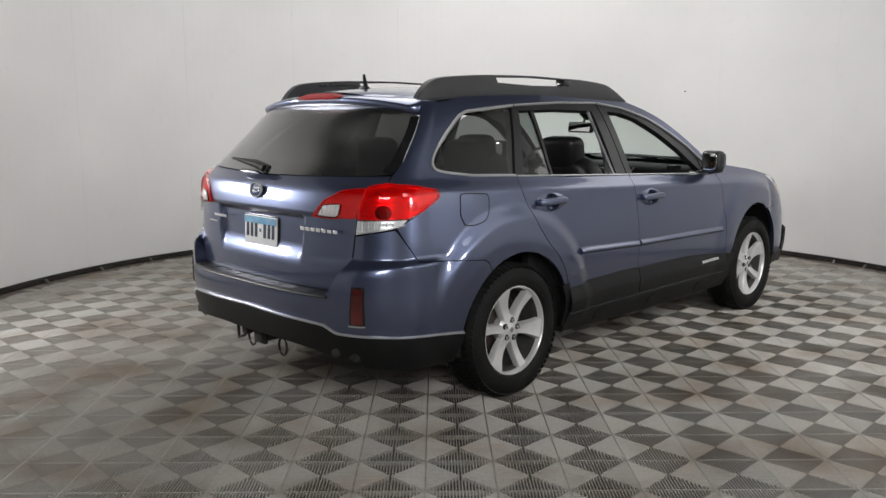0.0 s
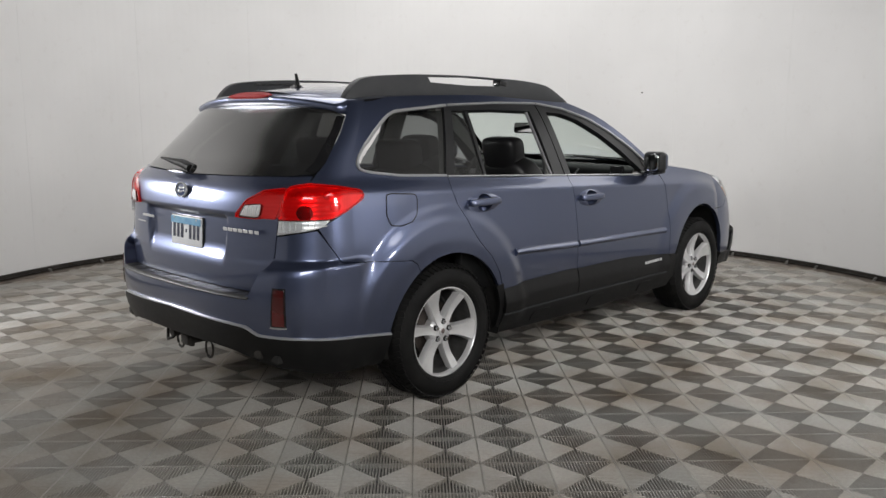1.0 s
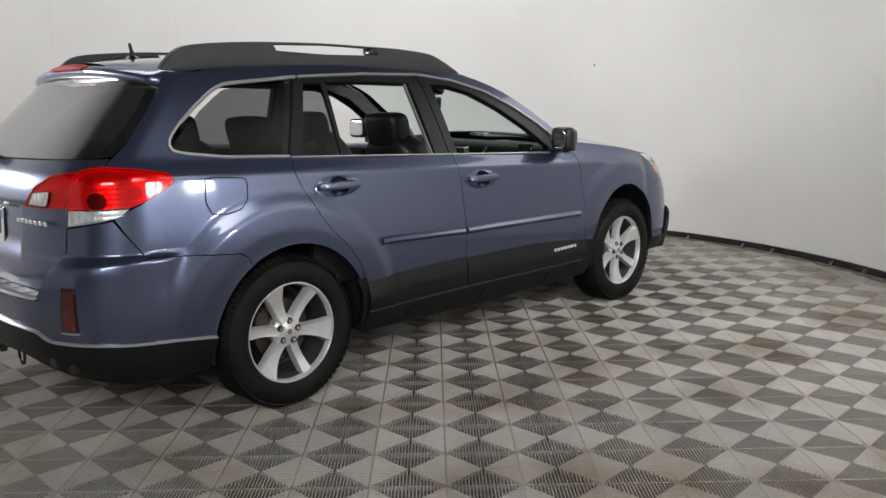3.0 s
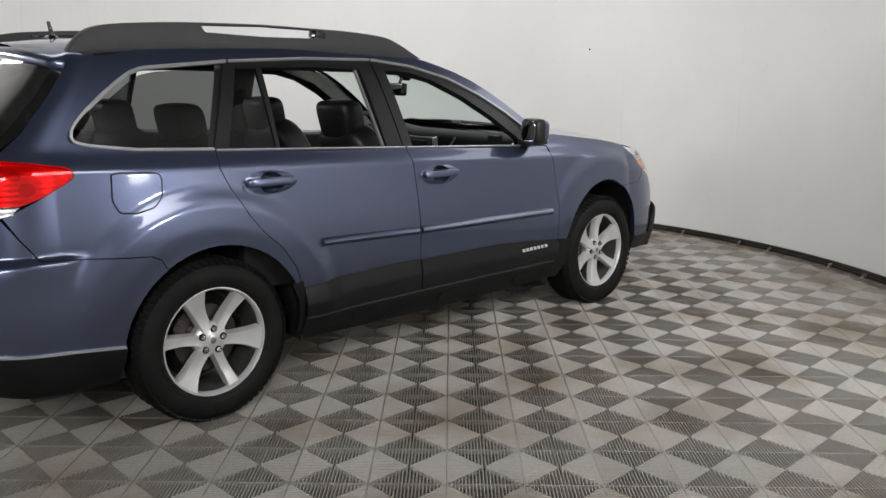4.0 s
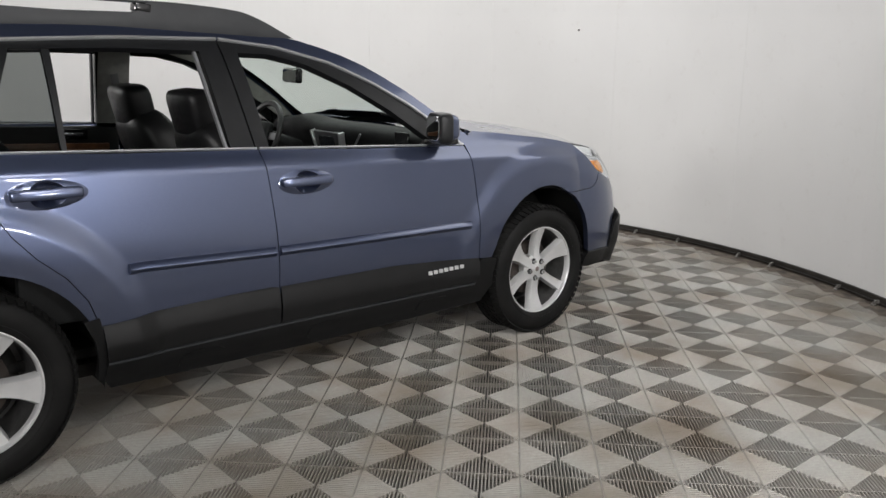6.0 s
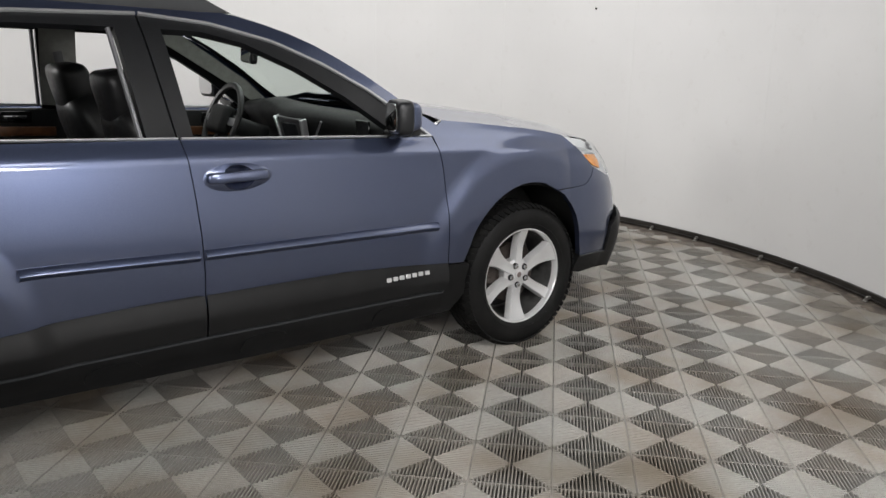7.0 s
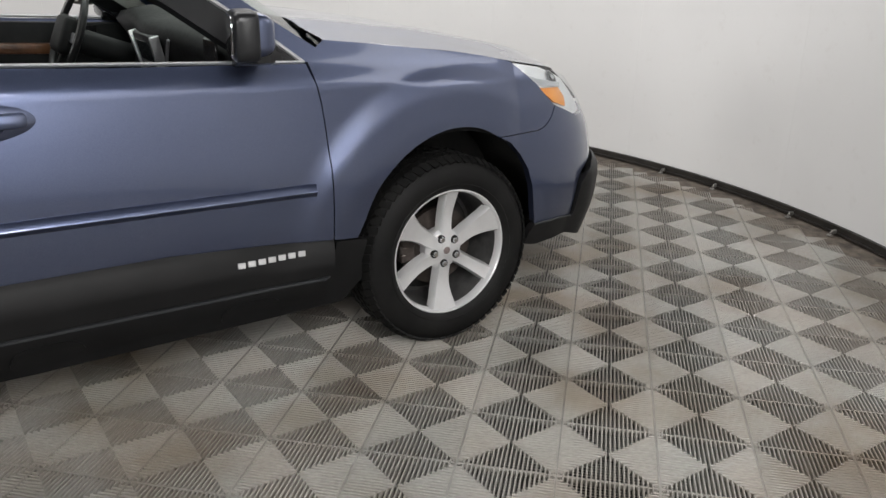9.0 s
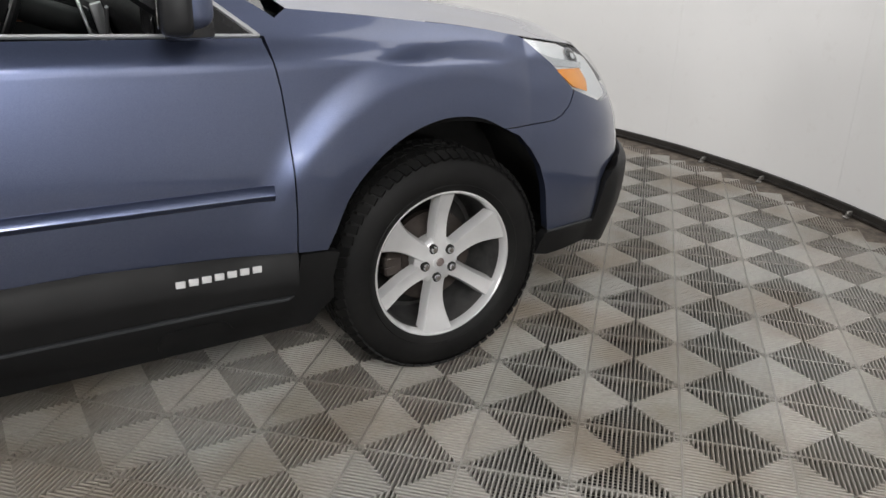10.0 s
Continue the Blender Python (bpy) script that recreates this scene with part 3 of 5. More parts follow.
WEDGE = [(-1, -.004), (-1, .003), (-.82, .009), (-.22, .0188), (-.15, .0194), (-.07, .0188), (.86, .0085), (1, .004), (1, -.004)]
ARCH_R, ARCH_F = (-.016, .348, .412), (2.708, .362, .432)
TOP = spline([-.55, -.30, 0, .5, 1.0, 1.3, 1.6, 1.9, 2.1, 2.24], [1.505, 1.535, 1.550, 1.562, 1.557, 1.540, 1.462, 1.305, 1.165, 1.075])
MID = spline([-.60, -.3, .1, .5, .9, 1.2, 1.4], [1.566, 1.596, 1.612, 1.617, 1.606, 1.580, 1.552])
DOOR_REAR = [(.036, 1.138), (.028, 1.07), (.066, .986), (.128, .873), (.198, .787), (.286, .706), (.352, .612), (.392, .49), (.404, .378)]
DOOR_MID = [(1.078, 1.092), (1.091, 1.01), (1.104, .885), (1.114, .75), (1.118, .61), (1.114, .475), (1.108, .374)]
DOOR_FRONT = [(2.176, 1.043), (2.192, .985), (2.204, .92), (2.213, .83), (2.218, .72), (2.219, .60), (2.217, .49), (2.208, .372)]
DLO_TOP = [(-.560, 1.290), (-.475, 1.368), (-.39, 1.416), (-.30, 1.450), (-.186, 1.471), (.027, 1.489), (.197, 1.501), (.62, 1.522), (1.05, 1.520), (1.28, 1.493), (1.52, 1.431), (1.72, 1.344), (1.90, 1.244), (2.07, 1.125), (2.165, 1.050)]
DLO_LOW = [(.034, 1.140), (-.291, 1.156), (-.475, 1.178), (-.547, 1.192), (-.575, 1.213), (-.583, 1.238)]
LAMP_SIDE = [(-.815, .950), (-.655, 1.017), (-.556, 1.068), (-.548, 1.090), (-.565, 1.112), (-.70, 1.134), (-.85, 1.147)]
SPLIT = [(-.240, .694), (-.262, .736), (-.300, .757), (-.424, .768), (-.56, .780), (-.700, .792), (-.762, .868)]


def side_body(side):
    """The fixed side of the body: quarter panel, rear pillar, roof edge and windscreen pillar."""
    o = [(.034, 1.140), *[(x - .002, z) for x, z in DOOR_REAR[1:]]]
    o += [(.404, .350)] + arc(*ARCH_R, 2, 124, 18)
    o += SPLIT + LAMP_SIDE + [(-.848, 1.155), (-.834, 1.184), (-.805, 1.235), (-.789, 1.357), (-.789, 1.45), (-.800, 1.500)]
    o += [(-.66, 1.512), (-.45, 1.522)]
    o += [(x / 10, TOP(x / 10)) for x in range(-3, 23, 1)] + [(2.235, 1.075), (2.19, 1.046)]
    o += DLO_TOP[::-1] + DLO_LOW[::-1][:-1]
    panel("side_panel", o, PAINT, car, shell, "blue-grey metallic painted quarter panel and pillar", side, step=.0135, fine=.016, depth=.022)


def clad_face(top, reach=.024):
    """The flank pushed out below a line, so that the cladding has an upper face that looks up a little."""
    def f(u, z):
        p = shell(u, z)
        k = min(1.0, max(0.0, (top(u) - z) / .085))
        return (p[0], p[1] - .004 - reach * (1.35 * k - .35 * k * k), p[2])
    return f


def bar(points, cut):
    """A bar of a given section (outwards, up) along points on the flank."""
    bm = bmesh.new()
    rings = [[bm.verts.new((p[0], p[1] - o * k * p[3], p[2] + u * k)) for o, u in cut] for p in points for k in (p[4],)]
    for a, b in zip(rings, rings[1:]):
        for i in range(len(cut)):
            j = (i + 1) % len(cut)
            bm.faces.new((a[i], a[j], b[j], b[i]))
    bm.faces.new(rings[0][::-1])
    bm.faces.new(rings[-1])
    return bm


REAR_CLAD_TOP = spline([.39, .62, .90, 1.112], [.512, .526, .534, .530])
FRONT_CLAD_TOP = spline([1.118, 1.7, 1.98, 2.10, 2.215], [.530, .528, .510, .500, .492])


def door(side, rear):
    if rear:
        o = [(x + .002, z) for x, z in DOOR_REAR] + [(x - .002, z) for x, z in DOOR_MID[::-1]] + [(.55, belt(.55) - .006)]
    else:
        o = [(x + .002, z) for x, z in DOOR_MID] + [(x - .002, z) for x, z in DOOR_FRONT[::-1]] + [(1.6, belt(1.6) - .006)]
    cx, cz = (.262, .995) if rear else (1.268, .952)
    ob = panel("door", o, PAINT, car, shell, "blue-grey painted rear door" if rear else "blue-grey painted front door", side, step=.0135, fine=.016, depth=.022, holes=[[(cx + .064 * math.cos(2 * math.pi * a / 20), cz + .0455 * math.sin(2 * math.pi * a / 20)) for a in range(20)]])
    sgn = side

    def place(p):
        return Vector((p[0], p[1] * sgn, p[2]))

    # the handle: a raised oval surround, a dark scooped cup and a pull bar
    def oval(a, b, n=20):
        return [(cx + a * math.cos(2 * math.pi * k / n), cz + b * math.sin(2 * math.pi * k / n) * (1 - .12 * math.cos(2 * math.pi * k / n))) for k in range(n)]

    def scoop(u, z):
        p = shell(u, z)
        r = min(1.0, math.hypot((u - cx) / .067, (z - cz) / .0485))
        return (p[0], p[1] + .048 * (1 - r ** 4), p[2])

    def dome(u, z):
        p = shell(u, z)
        r = min(1.0, math.hypot((u - cx) / .136, (z - cz) / .0525))
        return (p[0], p[1] - .0135 * (1 - r ** 3), p[2])

    lip = panel("handle_surround", oval(.134, .050), PAINT, ob, dome, "", side, sharp=(), off=.0008, depth=.012, fine=.008, step=.010, holes=[oval(.0625, .0450)])
    panel("handle_cup", oval(.066, .0475), PAINT, lip, scoop, "dark scooped cup", side, sharp=(), depth=.0, fine=.008, step=.009)
    pts = []
    for t, k in ((-.124, .55), (-.121, .85), (-.114, 1), (-.08, 1), (-.03, 1), (.03, 1), (.075, 1), (.098, .98), (.106, .85), (.110, .55)):
        p = place((cx + t, -(half_width(cx + t, cz) + .014 + .016 * (1 - (t / .135) ** 6)), cz + .005))
        pts.append((*p, sgn, k))
    part("door_handle", bar(pts, [(-.014, -.015), (.003, -.0185), (.010, -.015), (.0118, -.009), (.0095, .010), (.006, .0165), (-.002, .0195), (-.014, .019)]), PAINT, ob, "painted pull handle")
    # body moulding
    mo = [(.505, .700), (.56, .7015), (1.100, .681)] if rear else [(1.122, .681), (2.14, .664), (2.163, .6635)]
    strip("side_moulding", mo, .040, PAINT, ob, shell, "painted rubbing strip", .016, side, .02, WEDGE)
    # lower cladding
    if rear:
        co = [(.392, .512), (.62, .526), (.90, .534), (1.085, .534), (1.112, .528), (1.106, .378), (.402, .372)]
        panel("door_cladding", co, CLAD, ob, clad_face(REAR_CLAD_TOP), "black textured lower cladding", side, step=.02, depth=.030)
    else:
        co = [(1.120, .530), (1.7, .528), (1.98, .510), (2.10, .500), (2.215, .492), (2.207, .376), (1.114, .378)]
        panel("door_cladding", co, CLAD, ob, clad_face(FRONT_CLAD_TOP), "black textured lower cladding", side, step=.02, depth=.030)
        # bright letters of the model badge, as plain bars
        for k in range(7):
            p = Vector(clad_face(FRONT_CLAD_TOP)(1.903 + .0330 * k, .464))
            part("badge_bar", box((.0250, .005, .0185), Matrix.Translation((p.x, (p.y - .0015) * sgn, p.z + .0004 * k)) @ pose(0, 0, 0, -11 * sgn, 4, 0), .0015, 1), SILVERED, ob, "small bright badge bar")
    return ob


def sill(side):
    o = [(.402, .366), (1.2, .370), (2.205, .366), (2.225, .484), (2.300, .480), (2.335, .472), (2.318, .40), (2.325, .330), (2.255, .255), (1.3, .240), (.42, .252), (.396, .29)]
    def face(u, z):
        p = shell(u, z)
        k = min(1.0, max(0.0, (.372 - z) / .10)) if u < 2.2 else 1.0
        return (p[0], p[1] - .020 + .016 * k * k, p[2])
    ob = panel("sill_cladding", o, CLAD, car, face, "black textured sill cladding", side, step=.02, depth=.03)
    for u in (.70, 1.27, 1.86):
        panel("jack_cover", [(u, .330), (u + .15, .330), (u + .165, .272), (u - .015, .272)], CLAD, ob, face, "", side, sharp=(), step=.03, fine=.015, off=.005, depth=.006)
    strip("sill_lip", [(.405, .364), (1.2, .368), (2.20, .364)], .010, RAIL, ob, face, "rounded top edge", .006, side)


def fender(side):
    o = [(2.182, 1.052), *[(x + .002, z) for x, z in DOOR_FRONT[1:-1]], (2.302, .484)]
    first = len(o)
    o += [(2.325, .53), (2.369, .624), (2.43, .694), (2.51, .755), (2.60, .794), (2.691, .809), (2.79, .797)]
    last = len(o)
    o += [(2.878, .757), (2.98, .757), (3.080, .761), (3.120, .774), (3.160, .800), (3.200, .842), (3.118, .922), (3.03, .975), (2.965, 1.008)]
    o += [(2.85, 1.032), (2.737, 1.050), (2.56, 1.072), (2.40, 1.092), (2.25, 1.108), (2.215, 1.085)]
    panel("front_wing", o, PAINT, car, shell, "blue-grey painted front wing", side, step=.0135, fine=.016, depth=.022, sharp=set(range(len(o))) - set(range(first, last)))


def rear_bumper():
    end = -1.7189
    o = [(x - .002, z - .004) for x, z in SPLIT[:6]] + [(-.766, .865), (-.822, .940), (-.93, .926), (-1.018, .912), (-1.030, .816), (-1.072, .762), (-1.126, .660), (-1.150, .640), (-1.30, .637), (end, .641)]
    o += [(end, .528), (-1.255, .516), (-1.150, .510), (-1.09, .476), (-.88, .467), (-.60, .438), (-.412, .415)]
    o += arc(*ARCH_R, 172, 128, 6)
    bumper = panel("rear_bumper", o, PAINT, car, shell, "blue-grey painted rear bumper", 0, step=.016, fine=.016, depth=.11)
    lo = [(-.416, .407), (-.60, .430), (-.88, .459), (-1.09, .468), (-1.15, .502), (-1.255, .508), (end, .520), (end, .385), (-1.30, .392), (-1.05, .33), (-.80, .285), (-.44, .262), (-.425, .33)]
    low = panel("bumper_cladding", lo, CLAD, bumper, shell, "black textured lower bumper", 0, step=.03, off=.012, depth=.03)
    for s in (1, -1):
        # plastic edge given bright trim colour, to draw its highlight
        strip("cladding_edge", [(-.42, .410), (-.60, .434), (-.88, .463), (-1.09, .472), (-1.15, .506), (-1.255, .512), (end, .524)], .008, CHROME, bumper, shell, "bright strip for the highlight on the top edge", .014, s)
        # reflector in its pocket
        pk = [(-.950, .693), (-1.010, .693), (-1.023, .512), (-.951, .510)]
        panel("reflector_pocket", pk, GLOSS_BLACK, bumper, shell, "", s, off=.0015, depth=.004)
        panel("reflector", [(-.958, .684), (-1.002, .684), (-1.014, .522), (-.960, .520)], RED_DARK, bumper, shell, "deep red reflector", s, off=.006, depth=.006)
        strip("reflector_edge", [(-.950, .511), (-.98, .510), (-1.024, .513)], .007, CHROME, bumper, shell, "", .008, s)
    # step pad: ribbed black top of the bumper
    verts, faces = [], []
    ys = [-.60 + 1.2 * i / 24 for i in range(25)]
    for y in ys:
        t = abs(y) / .60
        xo = -1.088 + .050 * t ** 3
        verts += [(-.955, y, .652), (xo + .018, y, .650), (xo + .004, y, .645), (xo - .003, y, .634)]
    for i in range(24):
        for k in range(3):
            faces.append((4 * i + k, 4 * i + k + 1, 4 * i + k + 5, 4 * i + k + 4))
    pad = mesh_part("step_pad", verts, faces, CLAD, bumper, "black ribbed step pad")
    for k in range(9):
        y = -.5 + .125 * k
        part("pad_rib", box((.085, .006, .002), pose(-1.02, y, .653, 0, 0, 12 * y), .0015, 1), CLAD, pad)
    part("pad_edge", tube([(-1.091 + .050 * (abs(y) / .6) ** 3, y, .637) for y in ys], .005, 6), CLAD, pad, "worn pale front lip")
    return bumper


HATCH = spline([.60, .70, .78, .90, 1.0, 1.05, 1.09, 1.12, 1.16], [-1.012, -1.014, -1.012, -1.008, -1.004, -1.000, -.992, -.978, -.940])


def hatch_surf(u, z):
    a, b = turned(REAR_TURN, X0 - u)
    c = corner_x(z)
    w = half_width(c, z)
    x, y = c + (HATCH(z) - c) * a, -w * b
    # the number plate sits in a shallow recess under the lip
    k = min(1, max(0, (.385 - .10 * (.98 - z) - abs(y)) / .022)) * min(1, max(0, (z - .745) / .11)) * min(1, max(0, (.994 - z) / .016))
    x += .026 * k * k * (3 - 2 * k)
    lip = min(1, max(0, (z - .990) / .014)) * max(0, 1 - max(0, z - 1.0) / .09)
    return (x - .008 * lip * min(1, max(0, (.62 - abs(y)) / .05)), y, z)


def tailgate():
    end = -1.7189
    o = [(end, 1.160), (-1.40, 1.166), (-1.0, 1.174), (-.845, 1.178), (-.852, 1.152), (-.955, 1.124), (-.995, 1.04), (-1.023, .915), (-1.048, .764), (-1.115, .671), (-1.15, .655), (end, .655)]
    gate = panel("tailgate", o, PAINT, car, hatch_surf, "blue-grey painted tailgate", 0, step=.016, fine=.014, depth=.03)
    g = [(end, 1.166), (-1.40, 1.172), (-1.019, 1.178), (-.843, 1.188), (-.809, 1.235), (-.793, 1.357), (-.793, 1.448), (-.904, 1.474), (-1.196, 1.494), (end, 1.504)]
    panel("rear_window", g, REAR_TINT, gate, shell, "dark privacy glass", 0, step=.04, off=-.002, depth=.006)
    for s in (1, -1):
        fr = [(-.809, 1.235), (-.793, 1.357), (-.793, 1.446), (-.868, 1.446), (-.862, 1.36), (-.878, 1.24), (-.905, 1.20), (-.843, 1.19)]
        panel("window_border", fr, GLOSS_BLACK, gate, shell, "black ceramic border", s, off=.0005, depth=.0)
        inner = [(-1.247, .998), (-1.178, 1.070), (-1.08, 1.112), (-.960, 1.124), (-.990, 1.045), (-1.014, .992)]
        lens = panel("inner_lamp", inner, RED_LENS, gate, hatch_surf, "red tailgate lamp", s, off=.013, depth=.0, fine=.012, step=.02, sharp=(0, 1, 3, 5))
        panel("reflector", inner, REFLECTOR, lens, hatch_surf, "silvered reflector behind red", s, off=.003, depth=.01, fine=.012, step=.02, sharp=(0, 1, 3, 5))
        strip("lamp_edge", inner + inner[:1], .005, RED, lens, hatch_surf, "", .0135, s, .012)
        panel("reversing_lens", [(-1.210, 1.004), (-1.178, 1.044), (-1.085, 1.054), (-1.10, 1.002)], REFLECTOR, gate, hatch_surf, "clear reversing lamp", s, off=.0145, depth=.003, fine=.012, step=.02)
        strip("reversing_frame", [(-1.214, 1.002), (-1.180, 1.047), (-1.083, 1.057), (-1.098, 1.000), (-1.214, 1.002)], .005, RED_DARK, lens, hatch_surf, "dark red border", .017, s, .012)
        for k in range(4):
            u = -1.185 + .024 * k
            strip("lens_flute", [(u, 1.008), (u + .006, 1.046)], .006, SILVERED, lens, hatch_surf, "grey flute", .017, s, .012)
    # badge: a plain bright oval
    x = HATCH(1.088) - .010
    bm_ = Matrix.Translation((x, 0, 1.088)) @ pose(0, 0, 0, 0, -84, 0) @ Matrix.Diagonal((.66, 1.0, 1, 1))
    em = part("tail_badge", lathe([(.052 + .006 * math.cos(k * .785), .004 + .006 * math.sin(k * .785)) for k in range(8)], bm_, 36, True), CHROME, gate, "bright oval badge ring")
    part("badge_field", lathe([(0, .0050), (.050, .0030)], bm_, 30), BADGE_BLUE, em, "dark blue enamel field")
    for a, b, r in ((-.012, .018, .013), (.014, .012, .007), (.012, -.006, .007), (.016, -.026, .007), (-.006, -.026, .007), (-.014, -.004, .007)):
        part("badge_spot", lathe([(0, .0085), (r * .7, .008), (r, .0045)], bm_ @ pose(a, b, 0), 10), CHROME, em, "bright spot")
    # two rows of small raised letters, as plain bars
    for y0, z, n, w, h in ((-.600, .930, 7, .031, .016), (.30, .932, 6, .017, .013), (.40, .898, 6, .010, .008)):
        bm = bmesh.new()
        for k in range(n):
            y = y0 + (w + .0055) * k
            xx = HATCH(z) + .055 * (abs(y) / .72) ** 3
            box_into(bm, (.004, w, h), pose(xx - .004, y, z), .001, 1)
        part("tail_script", bm, SILVERED, gate, "small bright badge bars")
    # number plate in a black frame
    plate = part("number_plate", box((.006, .290, .146), pose(-.990, -.007, .882, 0, 3, 0), .004, 2), PLATE_WHITE, gate, "white and blue number plate")
    part("plate_frame", box((.010, .306, .162), pose(-.984, -.007, .880, 0, 3, 0), .005, 2), GLOSS_BLACK, plate, "black plate frame")
    part("plate_band", box((.0020, .282, .034), pose(-.9955, -.007, .934, 0, 3, 0), .0006, 1), PLATE_BLUE, plate, "blue sky band")
    for k, y in enumerate((.108, .070, .032, -.046, -.084, -.120)):
        bm = bmesh.new()
        box_into(bm, (.0018, .022, .074), pose(-.9945, y - .0, .884, 0, 3, 0), .0006, 1)
        part("plate_bar", bm, PLATE_DARK, plate)
    part("plate_bar", box((.0018, .012, .016), pose(-.9945, -.007, .884, 0, 3, 0), .0005, 1), PLATE_DARK, plate)
    part("dealer_strip", box((.0022, .290, .021), pose(-.9905, -.007, .809, 0, 3, 0), .0006, 1), GLOSS_BLACK, plate, "black strip at the foot of the plate")
    part("dealer_print", box((.0022, .12, .010), pose(-.9920, -.007, .809, 0, 3, 0), .0004, 1), CHROME, plate)
    for y in (.098, -.112):
        part("plate_screw", lathe([(0, .002), (.005, .002), (.006, 0)], Matrix.Translation((-.9965, y, .944)) @ pose(0, 0, 0, 0, -90, 0), 10), CHROME, plate)
    # wiper
    wiper = part("wiper", tube([(-.962, -.02, 1.190), (-.955, .06, 1.205), (-.940, .20, 1.218), (-.925, .30, 1.226)], .014, 8, [1.5, 1.3, .9, .6]), RUBBER, gate, "black wiper arm")
    part("wiper_blade", tube([(-.958, -.06, 1.205), (-.942, .08, 1.222), (-.912, .36, 1.228)], .010, 6, [.6, 1, .6]), RUBBER, wiper)
    part("wiper_pivot", lathe([(0, .02), (.018, .018), (.024, .0)], Matrix.Translation((-.950, -.03, 1.188)) @ pose(0, 0, 0, 0, -60, 0), 14), GLOSS_BLACK, wiper)
    part("washer_cap", box((.02, .16, .012), pose(-.962, .12, 1.172, 0, 30, 0), .004), GLOSS_BLACK, gate)
    return gate


def spoiler():
    verts, faces = [], []
    ys = [-.632 + 1.264 * i / 40 for i in range(41)]
    n = 7
    for y in ys:
        t = abs(y) / .632
        zr = 1.566 - .046 * t ** 2.4
        tip = -.612 + .085 * t ** 2.6
        zt = 1.546 - .048 * t ** 2.4
        prof = [(-.36, zr + .020 * (1 - t ** 2)), (-.46, zr + .012 * (1 - t * t)), (tip + .05, zt + .012), (tip + .008, zt), (tip, zt - .012), (tip + .012, zt - .038), (-.48 + .03 * t, zt - .052)]
        verts += [(x, y, z) for x, z in prof]
    for i in range(40):
        for k in range(n - 1):
            faces.append((n * i + k, n * i + k + 1, n * i + n + k + 1, n * i + n + k))
    faces += [tuple(range(n))[::-1], tuple(range(40 * n, 41 * n))]
    sp = mesh_part("rear_spoiler", verts, [f[::-1] for f in faces], PAINT, car, "blue-grey painted roof spoiler")
    bm = bmesh.new()
    rings = []
    for i in range(13):
        y = -.175 + .35 * i / 12
        t = abs(y) / .632
        e = 1 - (abs(y) / .177) ** 6
        zt = 1.546 - .048 * t ** 2.4
        tip = -.612 + .085 * t ** 2.6
        h = .013 * max(.15, e)
        rings.append([bm.verts.new(p) for p in ((tip + .03, y, zt + .008 + h), (tip - .004, y, zt + h * .8), (tip - .008, y, zt - .004), (tip - .004, y, zt - h), (tip + .03, y, zt - h))])
    for a, b in zip(rings, rings[1:]):
        for k in range(4):
            bm.faces.new((a[k], a[k + 1], b[k + 1], b[k]))
    bm.faces.new(rings[0])
    bm.faces.new(rings[-1][::-1])
    part("stop_lamp", bm, STOP_RED, sp, "red high-level stop lamp")
    part("stop_lamp_rim", tube([(-.611, y, 1.533 - .05 * (abs(y) / .6) ** 2.4) for y in [-.18 + .036 * i for i in range(11)]], .003, 6), CHROME, sp)


def roof():
    verts, faces = [], []
    xs = [-.55, -.525] + [-.50 + .05 * i for i in range(39)]
    m = 24
    for x in xs:
        ye, ze, zc = half_width(max(x, -.36), TOP(x)), TOP(x) - .004, MID(x)
        if x < -.37:
            ye *= (1 - min(1, (-.37 - x) / .215) ** 3) ** (1 / 3)
        for k in range(m + 1):
            s = -1 + 2 * k / m
            verts.append((x + .0 * s, ye * s, ze + (zc - ze) * (1 - abs(s) ** 2.6)))
    for i in range(len(xs) - 1):
        for k in range(m):
            a = i * (m + 1) + k
            faces.append((a, a + m + 1, a + m + 2, a + 1))
    mesh_part("roof", verts, faces, PAINT, car, "blue-grey painted roof skin")
    # headliner under it
    inner = [(x * .98 + .01, y * .93, z - .045) for x, y, z in verts]
    mesh_part("headliner", inner, [f[::-1] for f in faces], HEADLINER, car, "pale grey fabric headliner")


